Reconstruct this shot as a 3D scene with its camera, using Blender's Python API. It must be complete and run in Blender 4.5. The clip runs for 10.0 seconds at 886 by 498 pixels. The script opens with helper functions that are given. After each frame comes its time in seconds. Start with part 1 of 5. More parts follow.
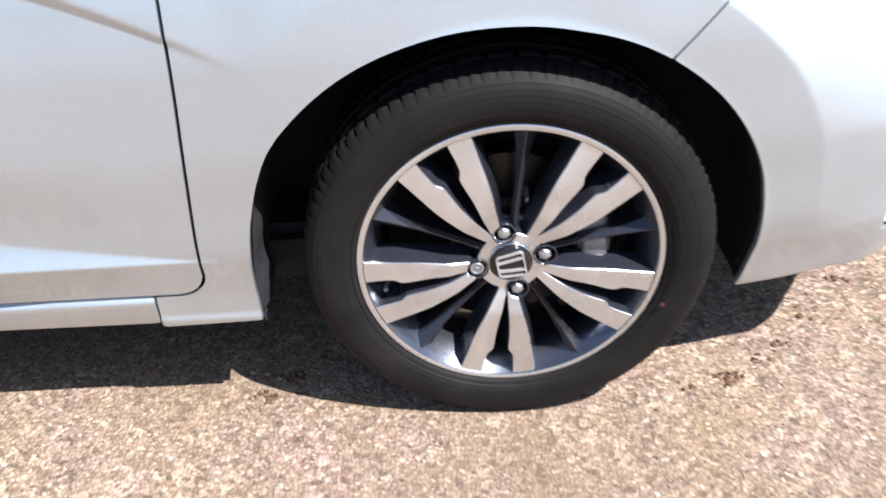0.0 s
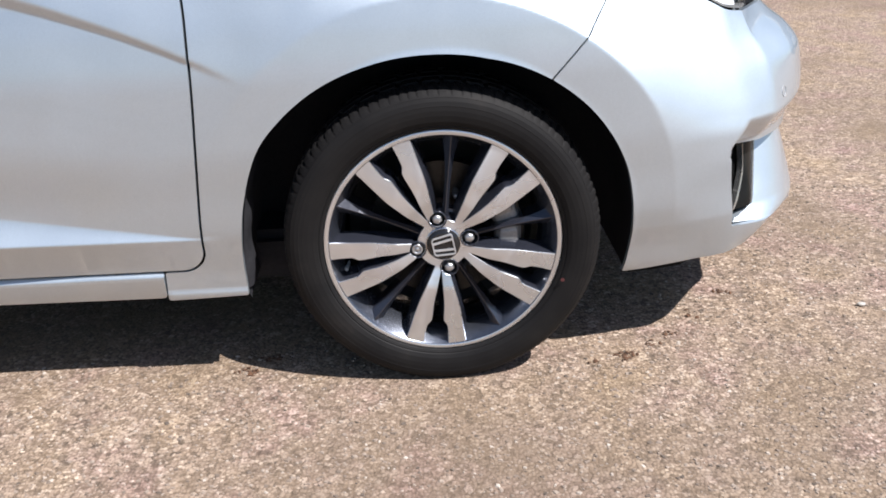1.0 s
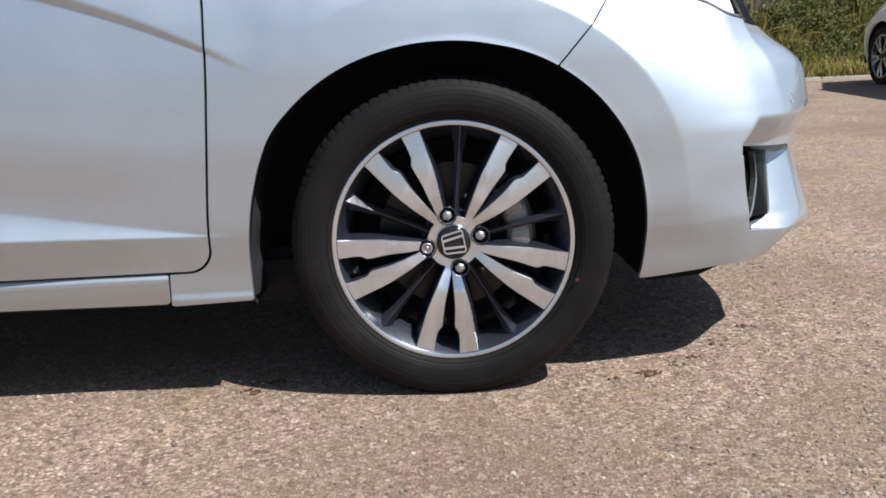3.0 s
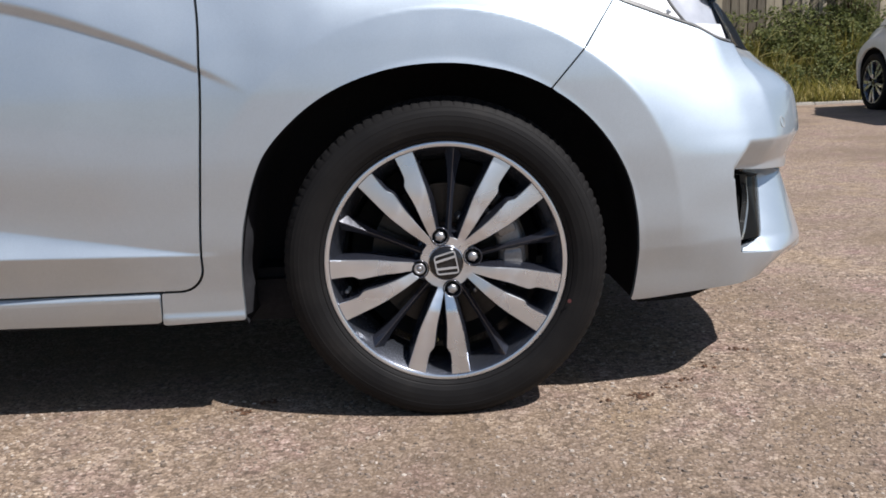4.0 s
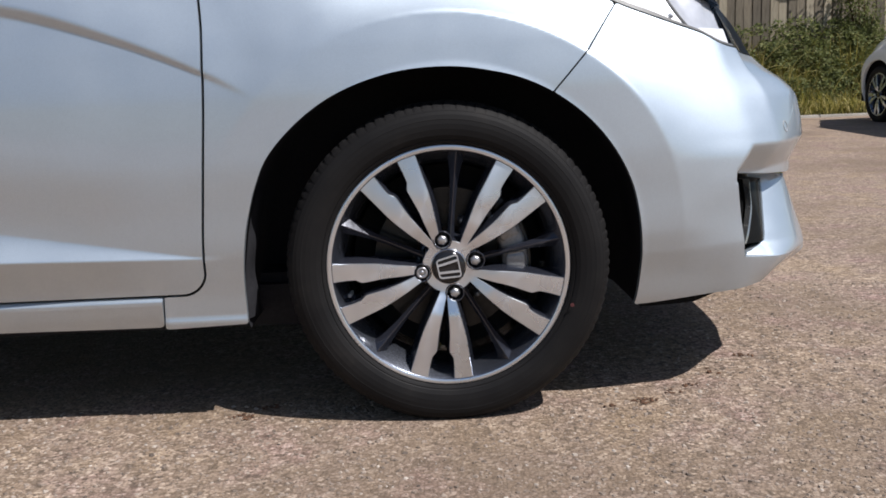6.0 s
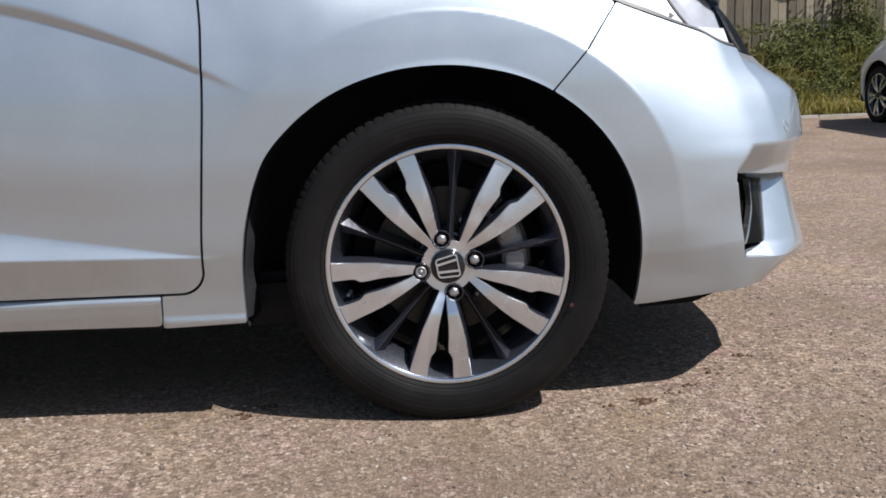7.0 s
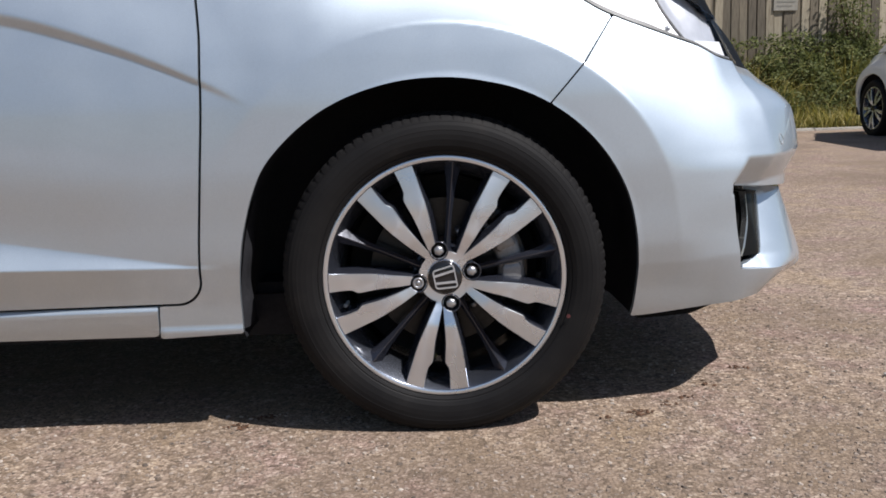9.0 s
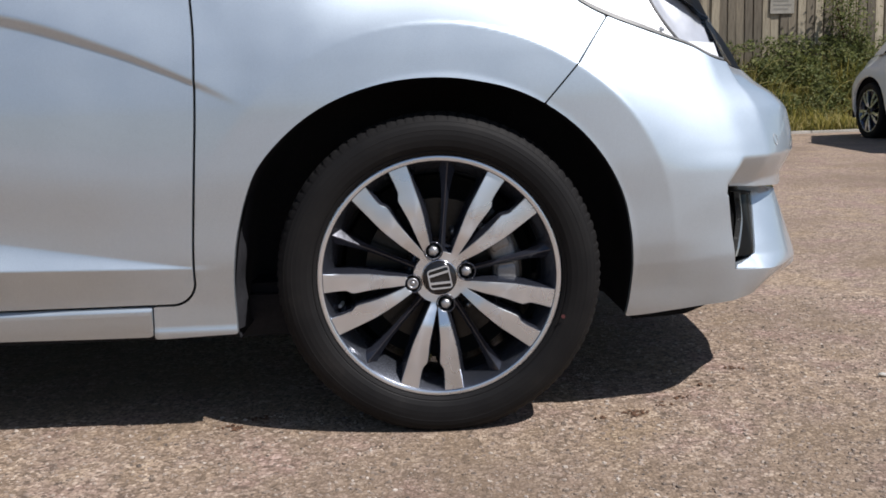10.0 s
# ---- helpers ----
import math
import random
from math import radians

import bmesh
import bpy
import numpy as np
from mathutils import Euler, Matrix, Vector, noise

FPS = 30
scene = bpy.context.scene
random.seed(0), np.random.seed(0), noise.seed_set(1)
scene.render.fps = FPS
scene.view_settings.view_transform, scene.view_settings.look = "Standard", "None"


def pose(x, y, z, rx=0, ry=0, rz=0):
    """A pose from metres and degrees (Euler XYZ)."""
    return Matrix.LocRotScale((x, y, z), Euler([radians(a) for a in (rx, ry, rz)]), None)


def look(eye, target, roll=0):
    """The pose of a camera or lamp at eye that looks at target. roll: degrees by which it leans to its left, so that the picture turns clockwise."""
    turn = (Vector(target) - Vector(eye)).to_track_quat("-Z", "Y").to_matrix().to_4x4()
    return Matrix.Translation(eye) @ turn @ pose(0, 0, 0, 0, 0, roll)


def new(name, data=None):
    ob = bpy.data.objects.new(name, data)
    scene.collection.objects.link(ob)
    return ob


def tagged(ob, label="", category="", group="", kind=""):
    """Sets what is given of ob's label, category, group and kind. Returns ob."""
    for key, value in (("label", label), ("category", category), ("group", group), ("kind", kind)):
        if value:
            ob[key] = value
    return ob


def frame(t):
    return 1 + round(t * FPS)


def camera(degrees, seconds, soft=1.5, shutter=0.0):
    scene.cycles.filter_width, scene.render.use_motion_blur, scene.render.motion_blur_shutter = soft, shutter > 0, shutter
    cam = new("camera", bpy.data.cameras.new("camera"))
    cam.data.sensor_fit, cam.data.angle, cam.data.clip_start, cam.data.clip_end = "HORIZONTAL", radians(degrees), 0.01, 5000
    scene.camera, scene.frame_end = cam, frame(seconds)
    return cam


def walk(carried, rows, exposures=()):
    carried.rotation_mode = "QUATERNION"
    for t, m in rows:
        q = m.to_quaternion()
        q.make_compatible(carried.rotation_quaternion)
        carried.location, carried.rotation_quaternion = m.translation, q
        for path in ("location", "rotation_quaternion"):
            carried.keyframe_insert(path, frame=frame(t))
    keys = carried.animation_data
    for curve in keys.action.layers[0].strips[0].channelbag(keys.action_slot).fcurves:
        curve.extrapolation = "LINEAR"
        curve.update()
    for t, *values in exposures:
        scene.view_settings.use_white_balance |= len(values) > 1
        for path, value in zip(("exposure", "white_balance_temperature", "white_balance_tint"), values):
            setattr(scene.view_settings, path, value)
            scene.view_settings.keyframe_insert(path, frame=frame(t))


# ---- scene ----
cam = camera(55.9, 10.0, soft=1.7, shutter=0.4)
PATH = [
    (0, (-0.0893, -0.9713, 0.9901), (-0.1019, 0.7591, -0.1985), -3.3),
    (0.5, (-0.0819, -1.2453, 0.9797), (-0.0179, 0.5870, -0.0451), -3.0),
    (1, (-0.0315, -1.4102, 0.9314), (0.0095, 0.4966, 0.0536), -2.3),
    (1.5, (-0.0147, -1.4469, 0.8022), (-0.0105, 0.5113, 0.0451), -3.1),
    (2, (-0.0252, -1.4585, 0.6689), (0.0105, 0.5639, 0.1050), -2.7),
    (2.2, (-0.0399, -1.4595, 0.6668), (-0.0042, 0.5649, 0.1081), -2.7),
    (3.3, (-0.0252, -1.4868, 0.5943), (-0.0168, 0.5702, 0.1712), -2.9),
    (3.5, (-0.0242, -1.4847, 0.6006), (-0.0105, 0.5723, 0.1806), -2.9),
    (4, (-0.0252, -1.4847, 0.6058), (0.0032, 0.5765, 0.2048), -2.4),
    (4.5, (-0.0242, -1.4879, 0.6006), (0.0042, 0.5765, 0.2152), -2.7),
    (5, (-0.0221, -1.4826, 0.5985), (0.0074, 0.5838, 0.2205), -2.6),
    (5.5, (-0.0210, -1.4868, 0.5932), (0.0063, 0.5796, 0.2195), -2.6),
    (5.7, (-0.0210, -1.4868, 0.5901), (-0.0011, 0.5807, 0.2205), -2.6),
    (6.8, (-0.0199, -1.4826, 0.5817), (-0.0021, 0.5859, 0.2195), -2.3),
    (7, (-0.0210, -1.4816, 0.5859), (-0.0021, 0.5859, 0.2184), -2.3),
    (7.5, (-0.0221, -1.4837, 0.5870), (-0.0032, 0.5849, 0.2237), -2.3),
    (8, (-0.0242, -1.4868, 0.5859), (0.0021, 0.5838, 0.2321), -2.1),
    (8.5, (-0.0231, -1.4879, 0.5870), (0.0032, 0.5838, 0.2415), -2.1),
    (9, (-0.0221, -1.4858, 0.5859), (0.0063, 0.5870, 0.2467), -2.1),
    (9.5, (-0.0210, -1.4952, 0.5880), (0.0105, 0.5765, 0.2499), -2.1),
    (10, (-0.0168, -1.4858, 0.5807), (0.0179, 0.5880, 0.2488), -2.1),
]
EXPOSURE = [(0.0, 1.17), (0.5, 1.0), (1.0, 0.71), (1.5, 0.56), (2.0, 0.45), (2.2, 0.44), (3.3, 0.42), (4.0, 0.27), (4.5, 0.2), (5.5, 0.17), (10.0, 0.17)]
walk(cam, [(t, look(eye, target, roll)) for t, eye, target, roll in PATH], EXPOSURE)

# ---- light ----
SUN_WAY = Vector((-0.58, 0.385, -1.0)).normalized()
world = bpy.data.worlds.new("sky")
scene.world = world
world.use_nodes = True
wn = world.node_tree.nodes
wn.clear()
sky = wn.new("ShaderNodeTexSky")
sky.sky_type = "NISHITA"
sky.sun_disc = False
sky.sun_elevation = math.asin(-SUN_WAY.z)
sky.sun_rotation = math.atan2(-SUN_WAY.x, -SUN_WAY.y)
sky.air_density, sky.dust_density, sky.ozone_density = 1.0, 0.9, 3.0
back = wn.new("ShaderNodeBackground")
back.inputs["Strength"].default_value = 0.074
wout = wn.new("ShaderNodeOutputWorld")
world.node_tree.links.new(sky.outputs[0], back.inputs[0])
world.node_tree.links.new(back.outputs[0], wout.inputs[0])
sun_data = bpy.data.lights.new("sun", "SUN")
sun_data.energy, sun_data.angle, sun_data.color = 5.0, radians(0.55), (1.0, 0.970, 0.970)
sun = new("sun", sun_data)
sun.matrix_world = look((3, -3, 6), Vector((3, -3, 6)) + SUN_WAY)


# ---- materials ----
def mat(name):
    m = bpy.data.materials.new(name)
    m.use_nodes = True
    nt = m.node_tree
    return m, nt, nt.nodes["Principled BSDF"]


def node(nt, kind, **values):
    n = nt.nodes.new("ShaderNode" + kind)
    for key, value in values.items():
        n.inputs[key.replace("_", " ")].default_value = value
    return n


def ramp(nt, source, stops):
    r = nt.nodes.new("ShaderNodeValToRGB")
    while len(r.color_ramp.elements) < len(stops):
        r.color_ramp.elements.new(0.5)
    for e, (p, c) in zip(r.color_ramp.elements, stops):
        e.position, e.color = p, (*c, 1) if len(c) == 3 else c
    nt.links.new(source, r.inputs[0])
    return r


def coords(nt, scale=(1, 1, 1)):
    tc = nt.nodes.new("ShaderNodeTexCoord")
    mp = nt.nodes.new("ShaderNodeMapping")
    mp.inputs["Scale"].default_value = scale
    nt.links.new(tc.outputs["Object"], mp.inputs[0])
    return mp.outputs[0]


def bump(nt, source, shader, strength, distance):
    b = node(nt, "Bump", Strength=strength, Distance=distance)
    nt.links.new(source, b.inputs["Height"])
    nt.links.new(b.outputs[0], shader.inputs["Normal"])
    return b


def grained(name, low, high, rough=(0.4, 0.6), metal=0.0, size=60.0, relief=0.0, depth=0.001, coat=0.0, broad=4.0, gloss=0.5):
    """A surface with fine grain and broad wear between two colours."""
    m, nt, p = mat(name)
    co = coords(nt)
    fine = node(nt, "TexNoise", Scale=size, Detail=6.0, Roughness=0.65)
    wide = node(nt, "TexNoise", Scale=broad, Detail=4.0)
    for n in (fine, wide):
        nt.links.new(co, n.inputs["Vector"])
    mix = nt.nodes.new("ShaderNodeMath")
    mix.operation = "MULTIPLY_ADD"
    mix.inputs[1].default_value = 0.5
    half = nt.nodes.new("ShaderNodeMath")
    half.operation = "MULTIPLY"
    half.inputs[1].default_value = 0.5
    nt.links.new(wide.outputs[0], half.inputs[0])
    nt.links.new(fine.outputs[0], mix.inputs[0])
    nt.links.new(half.outputs[0], mix.inputs[2])
    c = ramp(nt, mix.outputs[0], [(0.35, low), (0.65, high)])
    nt.links.new(c.outputs[0], p.inputs["Base Color"])
    rr = ramp(nt, mix.outputs[0], [(0.35, (rough[0],) * 3), (0.65, (rough[1],) * 3)])
    nt.links.new(rr.outputs[0], p.inputs["Roughness"])
    p.inputs["Metallic"].default_value = metal
    p.inputs["Specular IOR Level"].default_value = gloss
    p.inputs["Coat Weight"].default_value = coat
    p.inputs["Coat Roughness"].default_value = 0.05
    if relief:
        bump(nt, fine.outputs[0], p, relief, depth)
    return m


def paint(name, low, high, metal, rough):
    """Metallic car paint: flakes under a clear coat, with faint dust."""
    m, nt, p = mat(name)
    co = coords(nt)
    flakes = node(nt, "TexVoronoi", Scale=1600.0)
    dust = node(nt, "TexNoise", Scale=7.0, Detail=7.0, Roughness=0.6)
    for n in (flakes, dust):
        nt.links.new(co, n.inputs["Vector"])
    c = ramp(nt, flakes.outputs["Color"], [(0.0, low), (1.0, high)])
    nt.links.new(c.outputs[0], p.inputs["Base Color"])
    r = ramp(nt, dust.outputs[0], [(0.35, (rough,) * 3), (0.7, (rough + 0.07,) * 3)])
    nt.links.new(r.outputs[0], p.inputs["Roughness"])
    cr = ramp(nt, dust.outputs[0], [(0.4, (0.03,) * 3), (0.75, (0.09,) * 3)])
    nt.links.new(cr.outputs[0], p.inputs["Coat Roughness"])
    p.inputs["Metallic"].default_value = metal
    p.inputs["Coat Weight"].default_value = 1.0
    p.inputs["Coat IOR"].default_value = 1.75
    return m


SILVER = paint("silver_paint", (0.458, 0.520, 0.572), (0.582, 0.658, 0.720), 0.80, 0.47)
WHITE = paint("pearl_white_paint", (0.86, 0.87, 0.83), (0.91, 0.92, 0.88), 0.0, 0.35)
BLACK = grained("black_plastic", (0.012, 0.012, 0.013), (0.03, 0.03, 0.031), (0.5, 0.7), size=300, relief=0.3, depth=0.0004)
LINER = grained("felt_liner", (0.020, 0.020, 0.023), (0.036, 0.036, 0.040), (0.8, 0.95), size=120, relief=0.4, depth=0.001, gloss=0.1)
GLOSS = grained("gloss_black", (0.01, 0.01, 0.011), (0.016, 0.016, 0.018), (0.08, 0.16), size=20)
TRIM = grained("trim_black", (0.008, 0.008, 0.008), (0.014, 0.014, 0.013), (0.2, 0.28), size=20, gloss=0.06)
EDGE = grained("trim_edge", (0.35, 0.35, 0.34), (0.48, 0.48, 0.46), (0.2, 0.3), metal=0.8, size=40)
BADGE = grained("badge_silver", (0.50, 0.51, 0.53), (0.62, 0.63, 0.65), (0.28, 0.38), metal=0.55, size=60)
NUT = grained("nut_steel", (0.36, 0.36, 0.37), (0.50, 0.50, 0.50), (0.28, 0.42), metal=0.75, size=120)
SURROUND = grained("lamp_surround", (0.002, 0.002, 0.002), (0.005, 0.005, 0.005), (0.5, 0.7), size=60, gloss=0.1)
GUNMETAL = grained("dark_wheel_paint", (0.021, 0.023, 0.032), (0.038, 0.041, 0.055), (0.12, 0.20), metal=0.35, size=400, coat=0.8)
BARREL = grained("wheel_barrel_paint", (0.090, 0.099, 0.125), (0.155, 0.168, 0.20), (0.18, 0.28), metal=0.85, size=300, coat=0.8)
CHROME = grained("chrome", (0.75, 0.75, 0.76), (0.85, 0.85, 0.86), (0.06, 0.14), metal=1.0, size=80)
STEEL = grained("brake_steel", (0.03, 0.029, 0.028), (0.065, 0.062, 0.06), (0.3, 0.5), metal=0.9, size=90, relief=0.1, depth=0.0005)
CAST = grained("cast_alloy", (0.22, 0.22, 0.225), (0.38, 0.38, 0.385), (0.4, 0.6), metal=0.6, size=200, relief=0.3, depth=0.0006)
RUST = grained("rusty_iron", (0.09, 0.05, 0.03), (0.22, 0.14, 0.09), (0.6, 0.85), size=70, relief=0.3, depth=0.0008)
GREY_PLASTIC = grained("grey_plastic", (0.30, 0.30, 0.30), (0.42, 0.42, 0.42), (0.35, 0.5), size=200)
KERB = grained("concrete_kerb", (0.34, 0.32, 0.28), (0.52, 0.49, 0.44), (0.8, 0.95), size=40, relief=0.4, depth=0.004)
RED = grained("red_paint_dot", (0.06, 0.015, 0.015), (0.10, 0.022, 0.022), (0.6, 0.8), size=200)
DEBRIS = grained("dry_debris", (0.045, 0.022, 0.012), (0.15, 0.075, 0.040), (0.8, 0.95), size=80, relief=0.5, depth=0.002)
INK = grained("faded_ink", (0.19, 0.18, 0.155), (0.25, 0.235, 0.205), (0.7, 0.9), size=60)
SIGN = grained("weathered_sign", (0.24, 0.22, 0.18), (0.36, 0.335, 0.285), (0.6, 0.8), size=30)


def machined_metal():
    m, nt, p = mat("machined_alloy")
    co = coords(nt)
    smear = node(nt, "TexNoise", Scale=14.0, Detail=2.0)
    nt.links.new(co, smear.inputs["Vector"])
    c = ramp(nt, smear.outputs[0], [(0.3, (0.70, 0.755, 0.825)), (0.7, (0.80, 0.85, 0.91))])
    nt.links.new(c.outputs[0], p.inputs["Base Color"])
    r = ramp(nt, smear.outputs[0], [(0.3, (0.26,) * 3), (0.75, (0.31,) * 3)])
    nt.links.new(r.outputs[0], p.inputs["Roughness"])
    p.inputs["Metallic"].default_value = 0.95
    # turned on a lathe: fine rings that smear reflections outwards
    p.inputs["Anisotropic"].default_value = 0.6
    p.inputs["Anisotropic Rotation"].default_value = 0.25
    ring = nt.nodes.new("ShaderNodeTangent")
    ring.direction_type, ring.axis = "RADIAL", "Y"
    nt.links.new(ring.outputs[0], p.inputs["Tangent"])
    return m


MACHINED = machined_metal()


def rubber_material():
    m, nt, p = mat("tyre_rubber")
    co = coords(nt)
    fine = node(nt, "TexNoise", Scale=350.0, Detail=4.0)
    dust = node(nt, "TexNoise", Scale=9.0, Detail=6.0, Roughness=0.6)
    for n in (fine, dust):
        nt.links.new(co, n.inputs["Vector"])
    c = ramp(nt, dust.outputs[0], [(0.35, (0.0078, 0.0074, 0.0078)), (0.60, (0.0120, 0.0113, 0.0112)), (0.88, (0.032, 0.027, 0.024))])
    nt.links.new(c.outputs[0], p.inputs["Base Color"])
    p.inputs["Roughness"].default_value = 0.66
    p.inputs["Specular IOR Level"].default_value = 0.17
    bump(nt, fine.outputs[0], p, 0.25, 0.0006)
    return m


RUBBER = rubber_material()


def lens_material():
    """A thin clear cover: light goes straight through, and the sky shows in it at a slant."""
    m, nt, p = mat("clear_lens")
    clear = nt.nodes.new("ShaderNodeBsdfTransparent")
    gloss = nt.nodes.new("ShaderNodeBsdfGlossy")
    gloss.inputs["Roughness"].default_value = 0.03
    fresnel = node(nt, "Fresnel", IOR=1.13)
    mix = nt.nodes.new("ShaderNodeMixShader")
    nt.links.new(fresnel.outputs[0], mix.inputs[0])
    nt.links.new(clear.outputs[0], mix.inputs[1])
    nt.links.new(gloss.outputs[0], mix.inputs[2])
    nt.links.new(mix.outputs[0], nt.nodes["Material Output"].inputs[0])
    return m


LENS = lens_material()
REFLECTOR = grained("lamp_reflector", (0.82, 0.83, 0.84), (0.9, 0.9, 0.9), (0.3, 0.4), metal=0.3, size=30)
LAMP_GREY = grained("lamp_chrome", (0.42, 0.44, 0.48), (0.55, 0.57, 0.61), (0.3, 0.4), metal=0.2, size=30)
LAMP_DARK = grained("lamp_side", (0.10, 0.10, 0.105), (0.17, 0.17, 0.175), (0.3, 0.45), size=60)
BEZEL_GREY = grained("lamp_edge", (0.09, 0.09, 0.088), (0.15, 0.15, 0.146), (0.35, 0.5), size=200)


def glass_material():
    m, nt, p = mat("tinted_glass")
    p.inputs["Base Color"].default_value = (0.02, 0.025, 0.024, 1)
    p.inputs["Roughness"].default_value = 0.03
    p.inputs["Coat Weight"].default_value = 0.5
    return m


DARK_GLASS = glass_material()


def tarmac_material():
    """Old tarmac: worn tan and grey chippings set in a dark binder."""
    m, nt, p = mat("worn_tarmac")
    co = coords(nt)
    warp = node(nt, "TexNoise", Scale=90.0, Detail=2.0)
    nt.links.new(co, warp.inputs["Vector"])
    shift = nt.nodes.new("ShaderNodeMixRGB")
    shift.blend_type = "ADD"
    shift.inputs[0].default_value = 0.006
    nt.links.new(co, shift.inputs[1])
    nt.links.new(warp.outputs["Color"], shift.inputs[2])
    small = node(nt, "TexVoronoi", Scale=150.0, Randomness=1.0)
    big = node(nt, "TexVoronoi", Scale=88.0, Randomness=1.0)
    for v in (small, big):
        nt.links.new(shift.outputs[0], v.inputs["Vector"])
    wide = node(nt, "TexNoise", Scale=4.5, Detail=7.0, Roughness=0.62)
    mid = node(nt, "TexNoise", Scale=22.0, Detail=8.0, Roughness=0.7)
    for v in (wide, mid):
        nt.links.new(co, v.inputs["Vector"])
    stops = [(0.0, (0.125, 0.092, 0.070)), (0.2, (0.225, 0.163, 0.125)), (0.5, (0.305, 0.226, 0.177)), (0.8, (0.370, 0.280, 0.226)), (1.0, (0.56, 0.45, 0.38))]
    sep_s, sep_b = nt.nodes.new("ShaderNodeSeparateColor"), nt.nodes.new("ShaderNodeSeparateColor")
    nt.links.new(small.outputs["Color"], sep_s.inputs[0])
    nt.links.new(big.outputs["Color"], sep_b.inputs[0])
    cs, cb = ramp(nt, sep_s.outputs[0], stops), ramp(nt, sep_b.outputs[0], stops)
    pick = ramp(nt, sep_b.outputs[1], [(0.55, (0, 0, 0)), (0.62, (0.85, 0.85, 0.85))])
    stones = nt.nodes.new("ShaderNodeMixRGB")
    nt.links.new(pick.outputs[0], stones.inputs[0])
    nt.links.new(cs.outputs[0], stones.inputs[1])
    nt.links.new(cb.outputs[0], stones.inputs[2])
    gap = ramp(nt, small.outputs["Distance"], [(0.35, (1, 1, 1)), (0.75, (0.60, 0.57, 0.54))])
    mul = nt.nodes.new("ShaderNodeMixRGB")
    mul.blend_type = "MULTIPLY"
    mul.inputs[0].default_value = 0.9
    nt.links.new(stones.outputs[0], mul.inputs[1])
    nt.links.new(gap.outputs[0], mul.inputs[2])
    patch = ramp(nt, wide.outputs[0], [(0.28, (0.98, 0.85, 0.92)), (0.48, (0.995, 0.99, 0.94)), (0.72, (1.10, 1.07, 0.87))])
    spot = ramp(nt, mid.outputs[0], [(0.3, (0.76, 0.76, 0.76)), (0.7, (1.20, 1.20, 1.18))])
    last = mul
    for c in (patch, spot):
        n = nt.nodes.new("ShaderNodeMixRGB")
        n.blend_type = "MULTIPLY"
        n.inputs[0].default_value = 1.0
        nt.links.new(last.outputs[0], n.inputs[1])
        nt.links.new(c.outputs[0], n.inputs[2])
        last = n
    dirt = node(nt, "TexNoise", Scale=1.1, Detail=7.0, Roughness=0.62)
    nt.links.new(co, dirt.inputs["Vector"])
    where = ramp(nt, dirt.outputs[0], [(0.45, (0, 0, 0)), (0.68, (0.75, 0.75, 0.75))])
    soil = nt.nodes.new("ShaderNodeMixRGB")
    soil.inputs[2].default_value = (0.15, 0.105, 0.07, 1)
    nt.links.new(where.outputs[0], soil.inputs[0])
    nt.links.new(last.outputs[0], soil.inputs[1])
    nt.links.new(soil.outputs[0], p.inputs["Base Color"])
    p.inputs["Roughness"].default_value = 0.85
    b1 = bump(nt, gap.outputs[0], p, 0.7, 0.004)
    b2 = node(nt, "Bump", Strength=0.5, Distance=0.01)
    nt.links.new(mid.outputs[0], b2.inputs["Height"])
    nt.links.new(b2.outputs[0], b1.inputs["Normal"])
    return m


TARMAC = tarmac_material()


def island_material(name, stops, rough, through_light=0.0):
    """Colours that differ from piece to piece of one mesh."""
    m, nt, p = mat(name)
    geo = nt.nodes.new("ShaderNodeNewGeometry")
    c = ramp(nt, geo.outputs["Random Per Island"], stops)
    nt.links.new(c.outputs[0], p.inputs["Base Color"])
    p.inputs["Roughness"].default_value = rough
    if through_light:
        t = nt.nodes.new("ShaderNodeBsdfTranslucent")
        nt.links.new(c.outputs[0], t.inputs[0])
        mix = nt.nodes.new("ShaderNodeMixShader")
        mix.inputs[0].default_value = through_light
        nt.links.new(p.outputs[0], mix.inputs[1])
        nt.links.new(t.outputs[0], mix.inputs[2])
        nt.links.new(mix.outputs[0], nt.nodes["Material Output"].inputs[0])
    return m


CHIPS = island_material("stone_chips", [(0.0, (0.085, 0.066, 0.052)), (0.25, (0.19, 0.146, 0.113)), (0.6, (0.27, 0.212, 0.168)), (0.9, (0.33, 0.27, 0.218)), (1.0, (0.46, 0.40, 0.34))], 0.8)
LEAVES = island_material("bramble_leaves", [(0.0, (0.06, 0.075, 0.026)), (0.35, (0.135, 0.16, 0.055)), (0.75, (0.205, 0.225, 0.08)), (1.0, (0.29, 0.28, 0.125))], 0.8, 0.42)
GRASS = island_material("dry_grass", [(0.0, (0.10, 0.105, 0.022)), (0.4, (0.25, 0.235, 0.055)), (0.75, (0.44, 0.375, 0.11)), (1.0, (0.58, 0.49, 0.22))], 0.6, 0.3)


